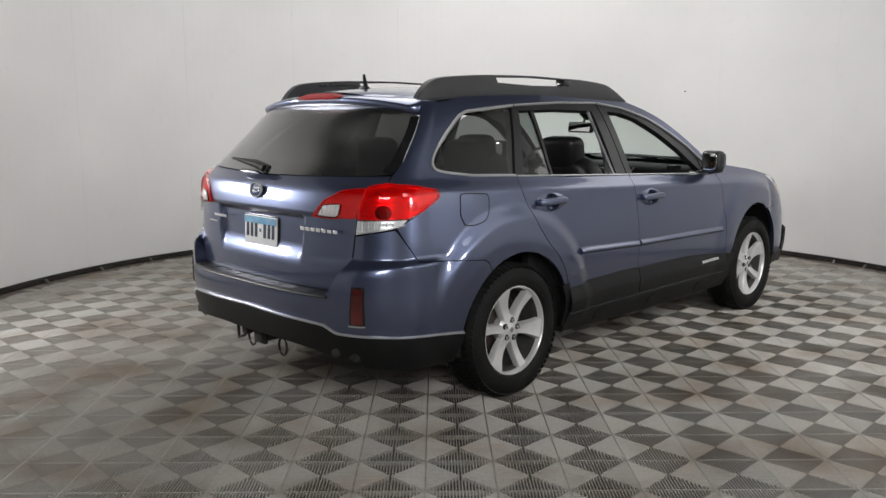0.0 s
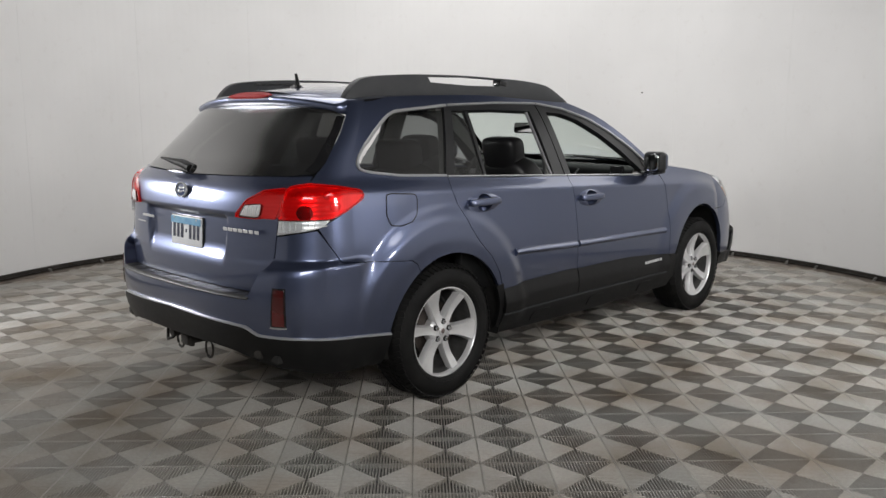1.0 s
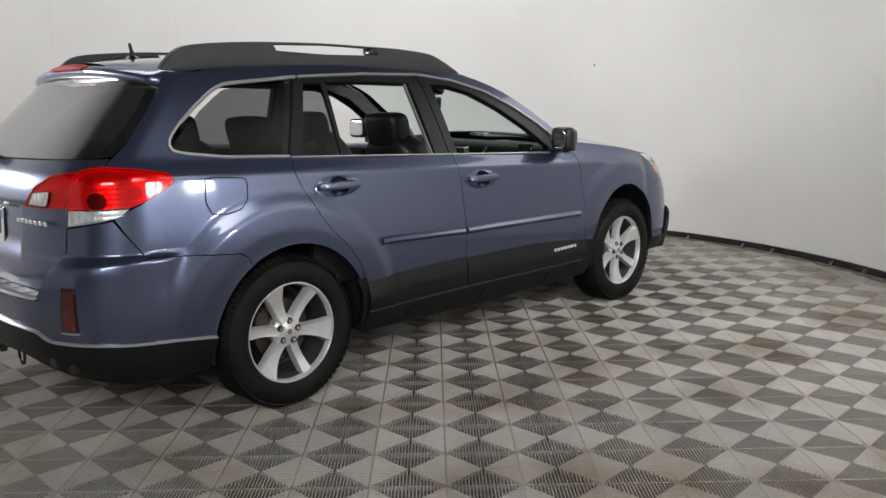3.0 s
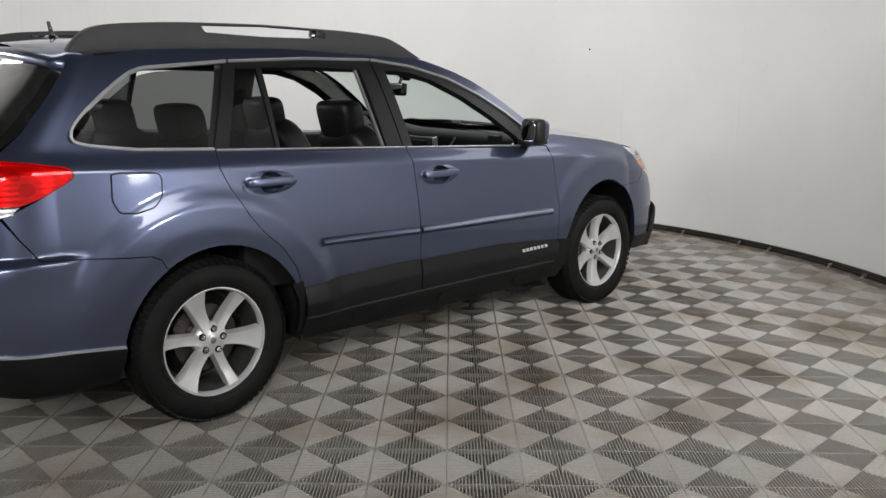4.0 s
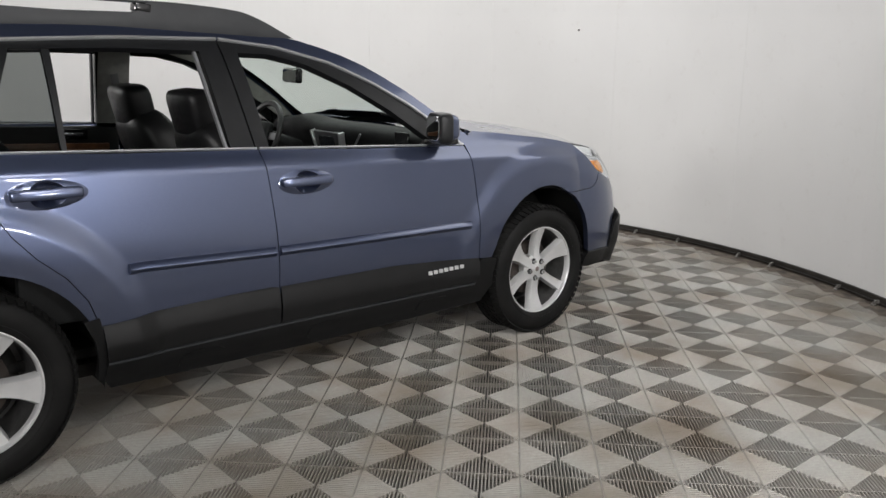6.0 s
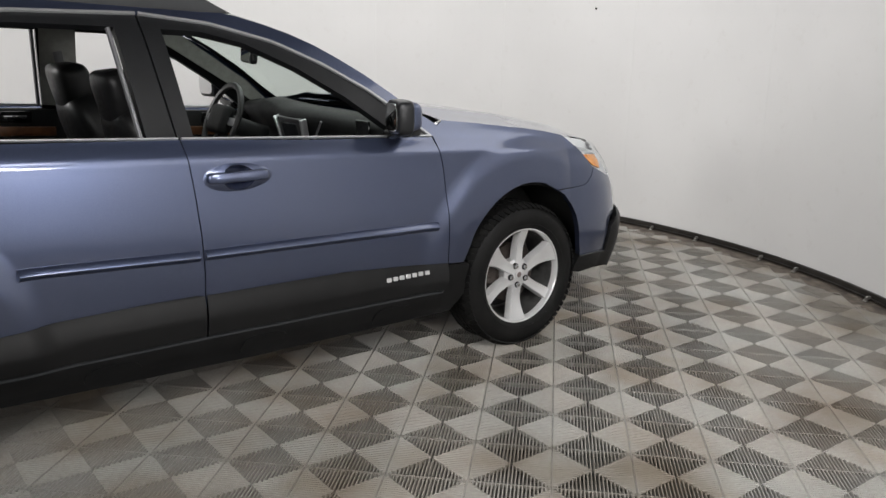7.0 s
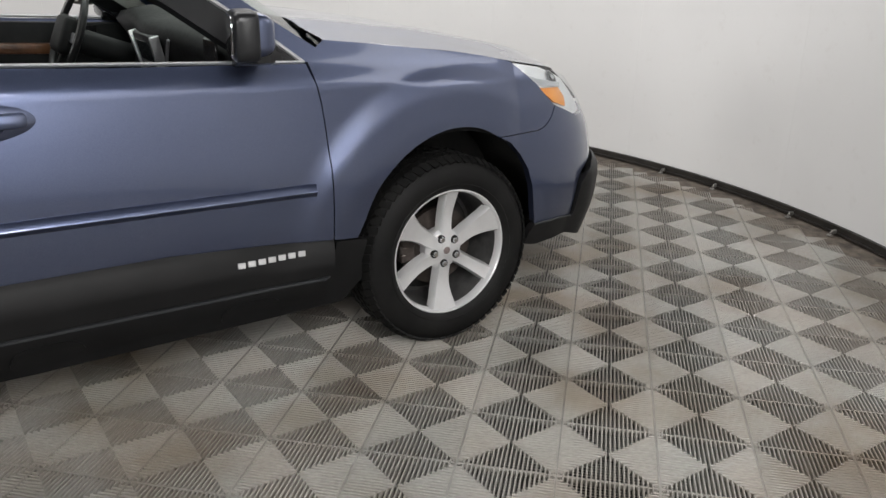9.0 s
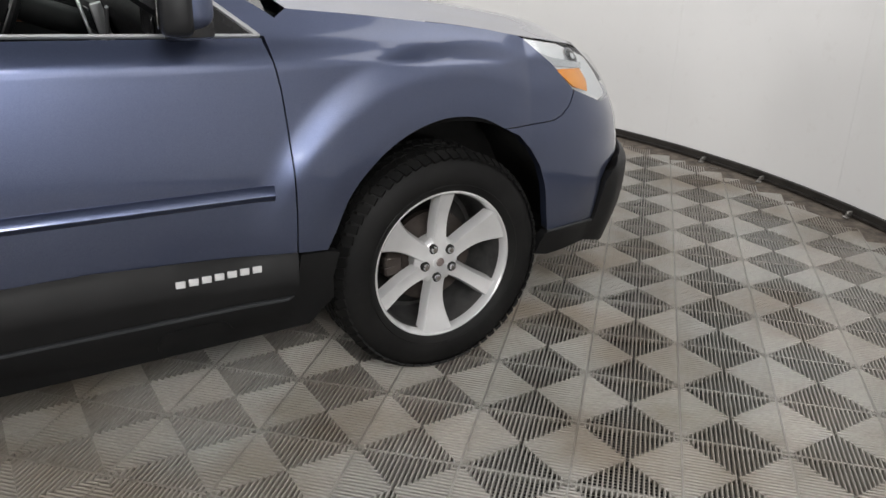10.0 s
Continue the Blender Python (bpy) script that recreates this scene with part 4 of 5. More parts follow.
def windscreen():
    """The windscreen between its pillars, and the black border round it."""
    def surf(s, t):
        x = 1.38 + .86 * t
        z = TOP(x)
        y = half_width(x, z) - .012
        bow = (.10 + .10 * t) * (1 - s * s)
        up = .030 * (1 - t) * (1 - abs(s) ** 2.6) + .02 * t * (1 - s * s)
        return Vector((x + bow, y * s, z - .004 + up))

    n, m = 24, 18
    verts = [surf(-1 + 2 * i / n, j / m) for j in range(m + 1) for i in range(n + 1)]
    faces = [(j * (n + 1) + i, (j + 1) * (n + 1) + i, (j + 1) * (n + 1) + i + 1, j * (n + 1) + i + 1) for j in range(m) for i in range(n)]
    ws = mesh_part("windscreen", verts, faces, CLEAR, car, "clear greenish windscreen")
    # black ceramic edge
    for s0, s1 in ((-1, -.945), (.945, 1)):
        v = [surf(s, j / m) + Vector((-.001, 0, -.0025)) for j in range(m + 1) for s in (s0, s1)]
        mesh_part("screen_border", v, [(2 * j, 2 * j + 2, 2 * j + 3, 2 * j + 1) for j in range(m)], GLOSS_BLACK, ws)
    part("inspection_sticker", box((.09, .06, .001), Matrix.Translation(surf(.52, .10) + Vector((-.012, 0, -.01))) @ pose(0, 0, 0, 0, 33, 0), 0), STICKER, ws, "pale sticker")
    # cowl grille and wiper at the foot of the screen
    v = []
    for i in range(n + 1):
        s = .84 * (-1 + 2 * i / n)
        p = surf(s, 1.0)
        v += [p + Vector((-.02, 0, -.002)), p + Vector((-.02 + .02 + .17 * max(0, 1 - (s / .84) ** 2) ** .7, 0, .004 + .01 * (1 - s * s)))]
    mesh_part("cowl_grille", v, [(2 * i, 2 * i + 1, 2 * i + 3, 2 * i + 2) for i in range(n)], CLAD, car, "black cowl grille")
    part("screen_wiper", tube([(2.30, -.56, 1.118), (2.27, -.36, 1.138), (2.24, -.05, 1.150)], .012, 6, [1.2, 1, .6]), GLOSS_BLACK, car, "black wiper at the foot of the screen")


HOOD_EDGE = spline([2.24, 2.40, 2.56, 2.74, 2.97, 3.10, 3.25, 3.40], [1.104, 1.092, 1.072, 1.050, 1.008, .985, .955, .915])


def bonnet():
    verts, faces = [], []
    xs = [2.26 + .04 * i for i in range(30)]
    m = 24
    for x in xs:
        ze = HOOD_EDGE(x)
        if x < 2.97:
            ye = half_width(x, ze) - .002
        else:
            a = min(.97, (x - 2.97) / (NOSE(ze) - 2.97))
            ye = half_width(2.97, 1.008) * (1 - a ** 2.5) ** .4 - .002
        crown = .055 if x < 3.0 else .055 - .03 * (x - 3.0)
        for k in range(m + 1):
            s = -1 + 2 * k / m
            xx = x + .05 * (x - 2.26) / 1.16 * (1 - s * s)
            ridge = .012 * math.exp(-((abs(s) - .62) / .10) ** 2)
            verts.append((xx, ye * s, ze + crown * (1 - abs(s) ** 2.2) + ridge))
    for i in range(len(xs) - 1):
        for k in range(m):
            a = i * (m + 1) + k
            faces.append((a, a + m + 1, a + m + 2, a + 1))
    mesh_part("bonnet", verts, faces, PAINT, car, "blue-grey painted bonnet")


def front_end():
    end = 4.275
    o = [(2.884, .7535), (2.935, .728), (2.985, .680), (3.025, .622), (3.049, .553), (3.064, .456), (3.078, .398), (3.20, .398), (3.305, .388), (3.312, .451), (3.328, .520), (3.370, .556), (3.46, .578), (3.56, .584), (end, .584), (end, .80), (3.60, .78), (3.375, .780), (3.206, .840), (3.163, .797), (3.122, .7705), (3.081, .7575), (2.98, .7535)]
    bumper = panel("front_bumper", o, PAINT, car, shell, "blue-grey painted front bumper", 0, step=.016, fine=.016, depth=.03)

    def corner_face(u, z):
        k = .005 + .027 * ease((u - 3.27) / .14) * ease((.592 - z) / .05)
        return Vector(shell(u, z)) + normal_of(shell, u, z) * k

    lo = [(3.072, .391), (3.20, .391), (3.310, .380), (3.318, .451), (3.334, .515), (3.374, .549), (3.46, .571), (3.56, .577), (end, .577), (end, .25), (3.6, .25), (3.30, .312), (3.10, .306), (3.045, .318), (3.055, .36)]
    panel("bumper_cladding", lo, CLAD, bumper, corner_face, "black textured lower bumper", 0, step=.02, depth=.03)
    for s in (1, -1):
        strip("cladding_edge", [(3.076, .395), (3.20, .395), (3.300, .385)], .007, RAIL, bumper, corner_face, "rounded top edge", .004, s)
    gr = [(3.62, .812), (end, .812), (end, .925), (3.75, .925)]
    panel("grille", gr, GLOSS_BLACK, bumper, shell, "black front grille", 0, step=.04, depth=.02)
    for s in (1, -1):
        lampo = [(2.972, 1.006), (3.035, .973), (3.124, .920), (3.206, .848), (3.370, .786), (3.55, .790), (3.60, .90), (3.42, .935), (3.23, .982)]
        lamp_ob = panel("headlamp", lampo, REFLECTOR, car, shell, "clear headlamp with an amber corner", s, step=.02, fine=.012, off=-.012, depth=.03)
        panel("lens", lampo, LENS, lamp_ob, shell, "clear lens", s, step=.03, fine=.012, off=.003, depth=.0)
        panel("turn_signal", [(3.132, .909), (3.213, .850), (3.296, .826), (3.318, .860), (3.306, .900)], AMBER, lamp_ob, shell, "amber corner lens", s, step=.02, fine=.012, off=-.004, depth=.006)
        for q, mat, o in ((.034, SILVER_TRIM, -.0075), (.026, SCREEN, -.0060), (.012, MIRROR_CHROME, -.0045)):
            panel("projector", [(3.30 + 1.5 * q * math.cos(k * .5236), .938 + q * .8 * math.sin(k * .5236)) for k in range(12)], mat, lamp_ob, shell, "projector bowl", s, sharp=(), step=.02, fine=.012, off=o, depth=.002)
        panel("lamp_divider", [(3.05, .966), (3.132, .920), (3.33, .898), (3.36, .912), (3.13, .944)], MIRROR_CHROME, lamp_ob, shell, "", s, off=-.006, depth=.004)


def tail_lamps(s):
    red = [(-.752, .990), (-.655, 1.021), (-.560, 1.069), (-.552, 1.090), (-.568, 1.109), (-.70, 1.130), (-.85, 1.143), (-.925, 1.133), (-.955, 1.123), (-.988, 1.040), (-1.000, .990)]
    body = panel("tail_lamp", red, RED_LENS, car, shell, "red and clear rear lamp cluster", s, step=.02, fine=.012, off=.013, depth=.0, sharp=(0, 8, 10))
    panel("reflector", red, REFLECTOR, body, shell, "silvered reflector behind red", s, step=.02, fine=.012, off=-.002, depth=.01, sharp=(0, 8, 10))
    strip("lamp_edge", red + red[:1], .003, RED, body, shell, "", .0135, s, .012)
    low = [(-.752, .986), (-.795, .957), (-.87, .941), (-1.016, .920), (-1.002, .986)]
    clear = panel("clear_lens", low, LENS, body, shell, "clear lower lens", s, step=.02, fine=.012, off=.013, depth=.0, sharp=(0, 3, 4))
    panel("reflector", low, REFLECTOR, clear, shell, "", s, step=.02, fine=.012, off=-.001, depth=.008, sharp=(0, 3, 4))
    strip("lens_rib", [(-.775, .962), (-.87, .947), (-1.008, .927)], .004, SILVERED, clear, shell, "", .0135, s, .012)
    for k in range(6):
        u = -.83 - .030 * k
        strip("lens_flute", [(u, .978), (u - .004, .958 - .004 * k)], .005, SILVERED, clear, shell, "grey flute", .0135, s, .012)
    strip("lamp_rim", [(-.752, .988), (-.88, .9885), (-1.001, .988)], .006, RED_DARK, body, shell, "dark joint between the lenses", .0138, s, .012)
    for cx, cz, r, mat in ((-.875, 1.020, .040, RED_DARK), (-.720, 1.045, .030, SILVERED), (-.76, 1.095, .022, SILVERED), (-.90, 1.095, .020, SILVERED)):
        c = [(cx + r * math.cos(k * .5236), cz + r * .85 * math.sin(k * .5236)) for k in range(12)]
        panel("bulb_bowl", c, mat, body, shell, "bulb bowl behind the lens", s, step=.02, fine=.012, off=.003, depth=.003, sharp=())


def windows(s):
    """Side glass, black pillars and bright surround."""
    q = [(.032, 1.148), (-.289, 1.162), (-.477, 1.188), (-.540, 1.214), (-.530, 1.25), (-.498, 1.29), (-.415, 1.364), (-.32, 1.412), (-.235, 1.443), (-.133, 1.463), (.174, 1.484)]
    panel("quarter_window", q, TINT, car, shell, "dark privacy glass", s, off=-.014, depth=.004, step=.05)
    panel("fixed_window", [(.345, 1.128), (.098, 1.140), (.236, 1.484), (.352, 1.490)], DOORGLASS, car, shell, "dark fixed door glass", s, off=-.016, depth=.004, step=.05)
    # rear pillar strip, window divider and the black door frames
    panel("rear_pillar_cover", [(.034, 1.142), (.186, 1.499), (.244, 1.500), (.100, 1.140)], FRAME_BLACK, car, shell, "satin black pillar cover", s, off=-.006, depth=.02, step=.04)
    panel("window_divider", [(.338, 1.126), (.344, 1.505), (.372, 1.506), (.356, 1.124)], FRAME_BLACK, car, shell, "black window divider bar", s, off=-.010, depth=.02, step=.04)
    panel("rear_frame", [(.19, 1.499), (.60, 1.518), (.948, 1.520), (.956, 1.478), (.60, 1.486), (.23, 1.478)], FRAME_BLACK, car, shell, "black upper window frame", s, off=-.006, depth=.03, step=.04)
    panel("centre_pillar", [(.944, 1.520), (.930, 1.490), (.966, 1.100), (1.068, 1.096), (1.016, 1.520)], FRAME_BLACK, car, shell, "satin black centre pillar cover", s, off=-.006, depth=.03, step=.04)
    panel("front_frame_post", [(1.022, 1.520), (1.074, 1.096), (1.132, 1.093), (1.094, 1.474), (1.11, 1.518)], FRAME_BLACK, car, shell, "satin black door frame post", s, off=-.004, depth=.03, step=.04)
    fr = [(1.08, 1.519), (1.28, 1.498), (1.52, 1.440), (1.72, 1.352), (1.90, 1.249), (2.07, 1.124), (2.160, 1.048), (2.03, 1.052), (1.955, 1.10), (1.79, 1.221), (1.60, 1.335), (1.40, 1.427), (1.24, 1.467), (1.085, 1.474)]
    panel("front_frame", fr, FRAME_BLACK, car, shell, "black upper window frame", s, off=-.006, depth=.035, step=.03)
    # channel that the lowered rear glass runs in
    p0, p1 = Vector(shell(.925, 1.485)), Vector(shell(.972, 1.10))
    part("glass_channel", tube([(p0.x - .012, (p0.y + .02) * s, p0.z), (p1.x - .022, (p1.y + .02) * s, p1.z)], .009, 6), SILVER_TRIM, car, "grey glass run channel")
    # bright beads
    strip("window_trim", [(-.540, 1.310)] + DLO_TOP[1:6] + [(.195, 1.503)], .016, CHROME, car, shell, "bright window surround", .006, s)
    strip("window_trim", [(.21, 1.505)] + DLO_TOP[7:8] + [(1.016, 1.5225)], .012, CHROME, car, shell, "bright window surround", .006, s)
    strip("window_trim", [(1.026, 1.5225)] + DLO_TOP[9:], .012, CHROME, car, shell, "bright window surround", .006, s)
    strip("window_trim", [(-.540, 1.310), (-.560, 1.285), (-.577, 1.245), (-.570, 1.217), (-.545, 1.197), (-.475, 1.183), (-.29, 1.161), (.030, 1.146)], .013, CHROME, car, shell, "bright window surround", .006, s)
    for a, b in ((.040, 1.070), (1.082, 2.170)):
        strip("belt_trim", [(a + (b - a) * k / 12, belt(a + (b - a) * k / 12) + .003) for k in range(13)], .0085, CHROME, car, shell, "bright waist trim", .008, s)


def roof_rail(s):
    o = [(-.470, 1.500), (-.415, 1.575), (-.350, 1.624), (-.246, 1.644), (-.027, 1.659), (.139, 1.664), (.428, 1.667), (.705, 1.661), (.918, 1.655), (1.137, 1.635), (1.243, 1.600), (1.385, 1.532), (1.2, 1.528), (.9, 1.543), (.5, 1.548), (0, 1.533)]
    hole = [(.121, 1.650), (.43, 1.657), (.745, 1.650), (.70, 1.616), (.43, 1.614), (.14, 1.624)]
    ob = slab_xz("roof_rail", o, -.592 * s, -.545 * s, RAIL, car, "dark grey plastic roof rail with an open slot", holes=[hole], sharp=(0, 11))
    part("rail_foot", box((.06, .060, .030), pose(.735, -.568 * s, 1.634, 0, 8, 0), .006), GLOSS_BLACK, ob)
    part("rail_slot", box((.30, .006, .008), pose(-.05, -.543 * s, 1.632, 0, -2, 0), .002), GLOSS_BLACK, ob)


def door_mirror(s):
    """Outer mirror: a rounded shell with a painted cap, a dark foot and glass that faces back."""
    bm = bmesh.new()
    box_into(bm, (.115, .146, .140), Matrix.Identity(4), .040, 5)
    for v in bm.verts:
        k = (v.co.x + .0575) / .115
        v.co.y *= 1 - .22 * k
        v.co.z *= 1 - .25 * k * k
        if v.co.z < 0:
            v.co.z *= .92
    # the far one is folded out a little further
    at = Vector((1.972, -.915, 1.145)) if s > 0 else Vector((1.925, -.960, 1.175))
    m = Matrix.Translation((at.x, at.y * s, at.z)) @ pose(0, 0, 0, 0, 0, -12 * s)
    bmesh.ops.transform(bm, matrix=m, verts=bm.verts)
    mir = part("door_mirror", bm, PAINT, car, "painted door mirror with a black surround")
    part("mirror_surround", pillow((.078, .148, .142), m @ pose(-.022, 0, -.001), 5.0), FRAME_BLACK, mir, "black mirror surround")
    part("mirror_glass", pillow((.006, .124, .112), m @ pose(-.0618, 0, 0), 4.4), MIRROR_GLASS, mir, "mirror glass")
    bm = bmesh.new()
    box_into(bm, (.085, .16, .045), Matrix.Translation((1.985, -.872 * s, 1.076)) @ pose(0, 0, 0, -10 * s, 0, 0), .014, 2)
    part("mirror_foot", bm, GLOSS_BLACK, mir, "black mirror foot")
    panel("sail_panel", [(2.03, 1.058), (2.155, 1.052), (2.07, 1.122), (1.99, 1.172)], GLOSS_BLACK, mir, shell, "black corner panel", s, off=-.002, depth=.02)


def wheel(name, x, side, turn):
    """A wheel at (x, side): tyre with tread blocks, six-spoke rim, brake disc. Local z points outwards."""
    y = -(.790 if x < 0 else .776) * side
    w = new(name)
    w.parent = car
    w.matrix_local = Matrix.Translation((x, y, AXLE)) @ pose(0, 0, 0, 90 * side, 0, 0) @ pose(0, 0, 0, 0, 0, turn)
    w["label"] = "silver six-spoke alloy wheel with a black tyre"
    for o in WHEEL_PARTS:
        c = new(o.name.split(".")[0], o.data)
        c.parent = w
        if "label" in o:
            c["label"] = o["label"]
    return w


def wheel_meshes():
    idm = Matrix.Identity(4)
    out = []
    R = AXLE + .002
    tyre = [(.234, -.098), (.246, -.106), (.266, -.112), (.290, -.112), (.316, -.104), (.332, -.092), (R - .006, -.076), (R - .005, .076), (.332, .092), (.316, .104), (.290, .112), (.268, .112), (.258, .109), (.256, .111), (.250, .109), (.240, .103), (.234, .096)]
    out.append(part("tyre", lathe(tyre, idm, 96), RUBBER, None, "black all-season tyre"))
    bm = bmesh.new()
    n = 66
    for i in range(n):
        a = 360 * i / n
        for j, (h, wd, ln, lean) in enumerate(((-.084, .040, .024, 14), (-.040, .034, .026, -18), (0, .030, .026, 18), (.040, .034, .026, -18), (.084, .040, .024, 14))):
            tilt = 0 if abs(h) < .06 else (26 if h > 0 else -26)
            r = R - (.009 if abs(h) > .06 else .0045)
            m = pose(0, 0, 0, 0, 0, a + (2.7 if j % 2 else 0)) @ Matrix.Translation((r - .001, 0, h)) @ pose(0, 0, 0, 0, -tilt, 0) @ pose(0, 0, 0, lean, 0, 0)
            box_into(bm, (.007, ln, wd), m)
    out.append(part("tread", bm, RUBBER, None, "tread blocks", smooth=False))
    out.append(part("rim_barrel", lathe([(.150, -.085), (.208, -.085), (.217, -.06), (.215, .04), (.2205, .066)], idm, 72), BARREL, None, "dusty inner barrel of the rim, darkened for shade"))
    rim = [(.2205, .066), (.224, .090), (.230, .0965), (.241, .095), (.242, .088), (.234, .080), (.230, -.09)]
    out.append(part("rim", lathe(rim, idm, 72), ALLOY, None, "silver alloy rim"))
    hub = [(0, .066), (.030, .0665), (.033, .065), (.054, .064), (.068, .058), (.077, .045), (.074, .0)]
    out.append(part("hub", lathe(hub, idm, 48), ALLOY, None))

    def spoke(wide, ang):
        bm = bmesh.new()
        rings = []
        for k in range(9):
            t = k / 8
            r = .050 + (.226 - .050) * t
            if wide:
                half = .024 + .002 * t + .033 * t ** 2.6
            else:
                half = .023 - .004 * math.sin(t * math.pi) + .004 * t
            top = .068 - .011 * math.sin(min(1, t * 1.25) * math.pi * .8) + (.030 if wide else .022) * t ** 2
            if not wide:
                top -= .004
            prof = [(-half - .006, top - .034), (-half - .002, top - .008), (-half * .90, top + .001), (-half * .30, top - .001), (half * .30, top - .001), (half * .90, top + .001), (half + .002, top - .008), (half + .006, top - .036)]
            rings.append([bm.verts.new((r, yy, zz)) for yy, zz in prof])
        for a, b in zip(rings, rings[1:]):
            for q in range(7):
                bm.faces.new((a[q], a[q + 1], b[q + 1], b[q]))
            bm.faces.new((a[7], a[0], b[0], b[7]))
        bmesh.ops.transform(bm, matrix=pose(0, 0, 0, 0, 0, ang), verts=bm.verts)
        return bm

    for k in range(6):
        out.append(part("spoke", spoke(k % 2 == 0, 60 * k), ALLOY, None))
    for k in range(5):
        a = radians(90 + 72 * k)
        m = Matrix.Translation((.050 * math.cos(a), .050 * math.sin(a), .0))
        # dark ring laid on the hub in place of a recess's shade
        out.append(part("lug_shade_ring", lathe([(.009, .0700), (.0135, .0702), (.0150, .0690), (.0155, .060)], m, 14), LINER, None, "dark ring for the shade round the nut"))
        out.append(part("lug_nut", lathe([(0, .080), (.008, .079), (.0105, .074), (.0105, .060)], m, 10), MIRROR_CHROME, None, "chrome lug nut"))
    cap = part("hub_cap", lathe([(0, .0715), (.018, .071), (.023, .069), (.0245, .062)], idm, 28), ALLOY, None, "round silver hub cap")
    out.append(cap)
    out.append(part("cap_badge", lathe([(0, .0728), (.012, .0726), (.014, .0712)], idm, 20), CAP_BADGE, None, "small dull bronze cap badge"))
    out.append(part("brake_disc", lathe([(.055, .010), (.068, .012), (.072, .004), (.145, .004), (.145, -.018), (.06, -.018)], idm, 40), IRON, None, "worn iron brake disc"))
    bm = bmesh.new()
    for k in range(5):
        box_into(bm, (.06, .035, .045), pose(0, 0, 0, 0, 0, 118 + 11 * k) @ pose(.135, 0, .0), .006, 1)
    out.append(part("caliper", bm, IRON, None, "rusty brake caliper"))
    out.append(part("wheel_back", lathe([(0, -.07), (.19, -.072)], idm, 32), LINER, None))
    out.append(part("valve", tube([(.196 * math.cos(2.1), .196 * math.sin(2.1), .058), (.180 * math.cos(2.1), .180 * math.sin(2.1), .066)], .004, 6), RUBBER, None))
    return out


def arch_flange(side):
    """The dark lip between the rear arch and the door."""
    o = [(.330, .536), (.366, .455), (.376, .380), (.372, .300), (.398, .288), (.405, .372), (.399, .450), (.390, .514), (.384, .545)]
    panel("arch_flange", o, CLAD, car, shell, "black arch flange", side, step=.02, off=.006, depth=.03)


def arch_liner(cx, r, s):
    bm = bmesh.new()
    rings = []
    for i in range(29):
        a = radians((-14 if cx < 1 else 4) + (204 if cx < 1 else 182) * i / 28)
        rings.append([bm.verts.new((cx + q * math.cos(a), y * s, .352 + q * math.sin(a))) for q, y in ((r + .006, -.862), (r + .012, -.845), (r + .03, -.80), (r + .03, -.48))])
    for a, b in zip(rings, rings[1:]):
        for k in range(3):
            bm.faces.new((a[k], a[k + 1], b[k + 1], b[k]))
    bm.faces.new([q[3] for q in rings])
    part("arch_liner", bm, LINER, car, "black wheel arch liner")


# ---- inside and under the car ----
def pillow(size, m, power=2.8, n=28, k=18):
    """A stuffed, rounded block."""
    bm = bmesh.new()

    def sp(v):
        return math.copysign(abs(v) ** (2 / power), v)

    rows = []
    for j in range(k + 1):
        b = -math.pi / 2 + math.pi * j / k
        rows.append([bm.verts.new(m @ Vector((size[0] / 2 * sp(math.cos(b)) * sp(math.cos(2 * math.pi * i / n)), size[1] / 2 * sp(math.cos(b)) * sp(math.sin(2 * math.pi * i / n)), size[2] / 2 * sp(math.sin(b))))) for i in range(n)])
    for p, q in zip(rows, rows[1:]):
        for i in range(n):
            bm.faces.new((p[i], p[(i + 1) % n], q[(i + 1) % n], q[i]))
    bmesh.ops.remove_doubles(bm, verts=bm.verts, dist=1e-5)
    return bm


def seat(x, y, back=18, front=True):
    s = new("front_seat" if front else "rear_seat")
    s.parent = car
    s.matrix_local = pose(x, y, 0)
    s["label"] = "black leather seat with headrest"
    w = .50 if front else .52
    part("cushion", box((.50, w, .16), pose(.05, 0, .60, 0, -8, 0), .05, 3), LEATHER, s)
    bm = pillow((.20, w, .66), Matrix.Identity(4), 4.2)
    for v in bm.verts:
        k = (v.co.z + .32) / .64
        v.co.y *= 1 - .22 * max(0, k) ** 3
        v.co.x += .9 * v.co.y ** 2 - .015 * k
    bmesh.ops.transform(bm, matrix=pose(-.27, 0, .88, 0, -back, 0), verts=bm.verts)
    part("backrest", bm, LEATHER, s)
    bm = pillow((.145, .285, .225), Matrix.Identity(4), 4.6)
    for v in bm.verts:
        k = (v.co.z + .1) / .2
        v.co.y *= 1 - .14 * (1 - k)
        v.co.x += -.025 * k + 1.1 * v.co.y ** 2
    bmesh.ops.transform(bm, matrix=pose(-.385, 0, 1.208, 0, -6, 0), verts=bm.verts)
    part("headrest", bm, LEATHER, s, "black leather headrest")
    for d in (-.055, .055):
        part("headrest_post", tube([(-.375, d, 1.06), (-.382, d, 1.16)], .006, 6), CHROME, s)
    return s


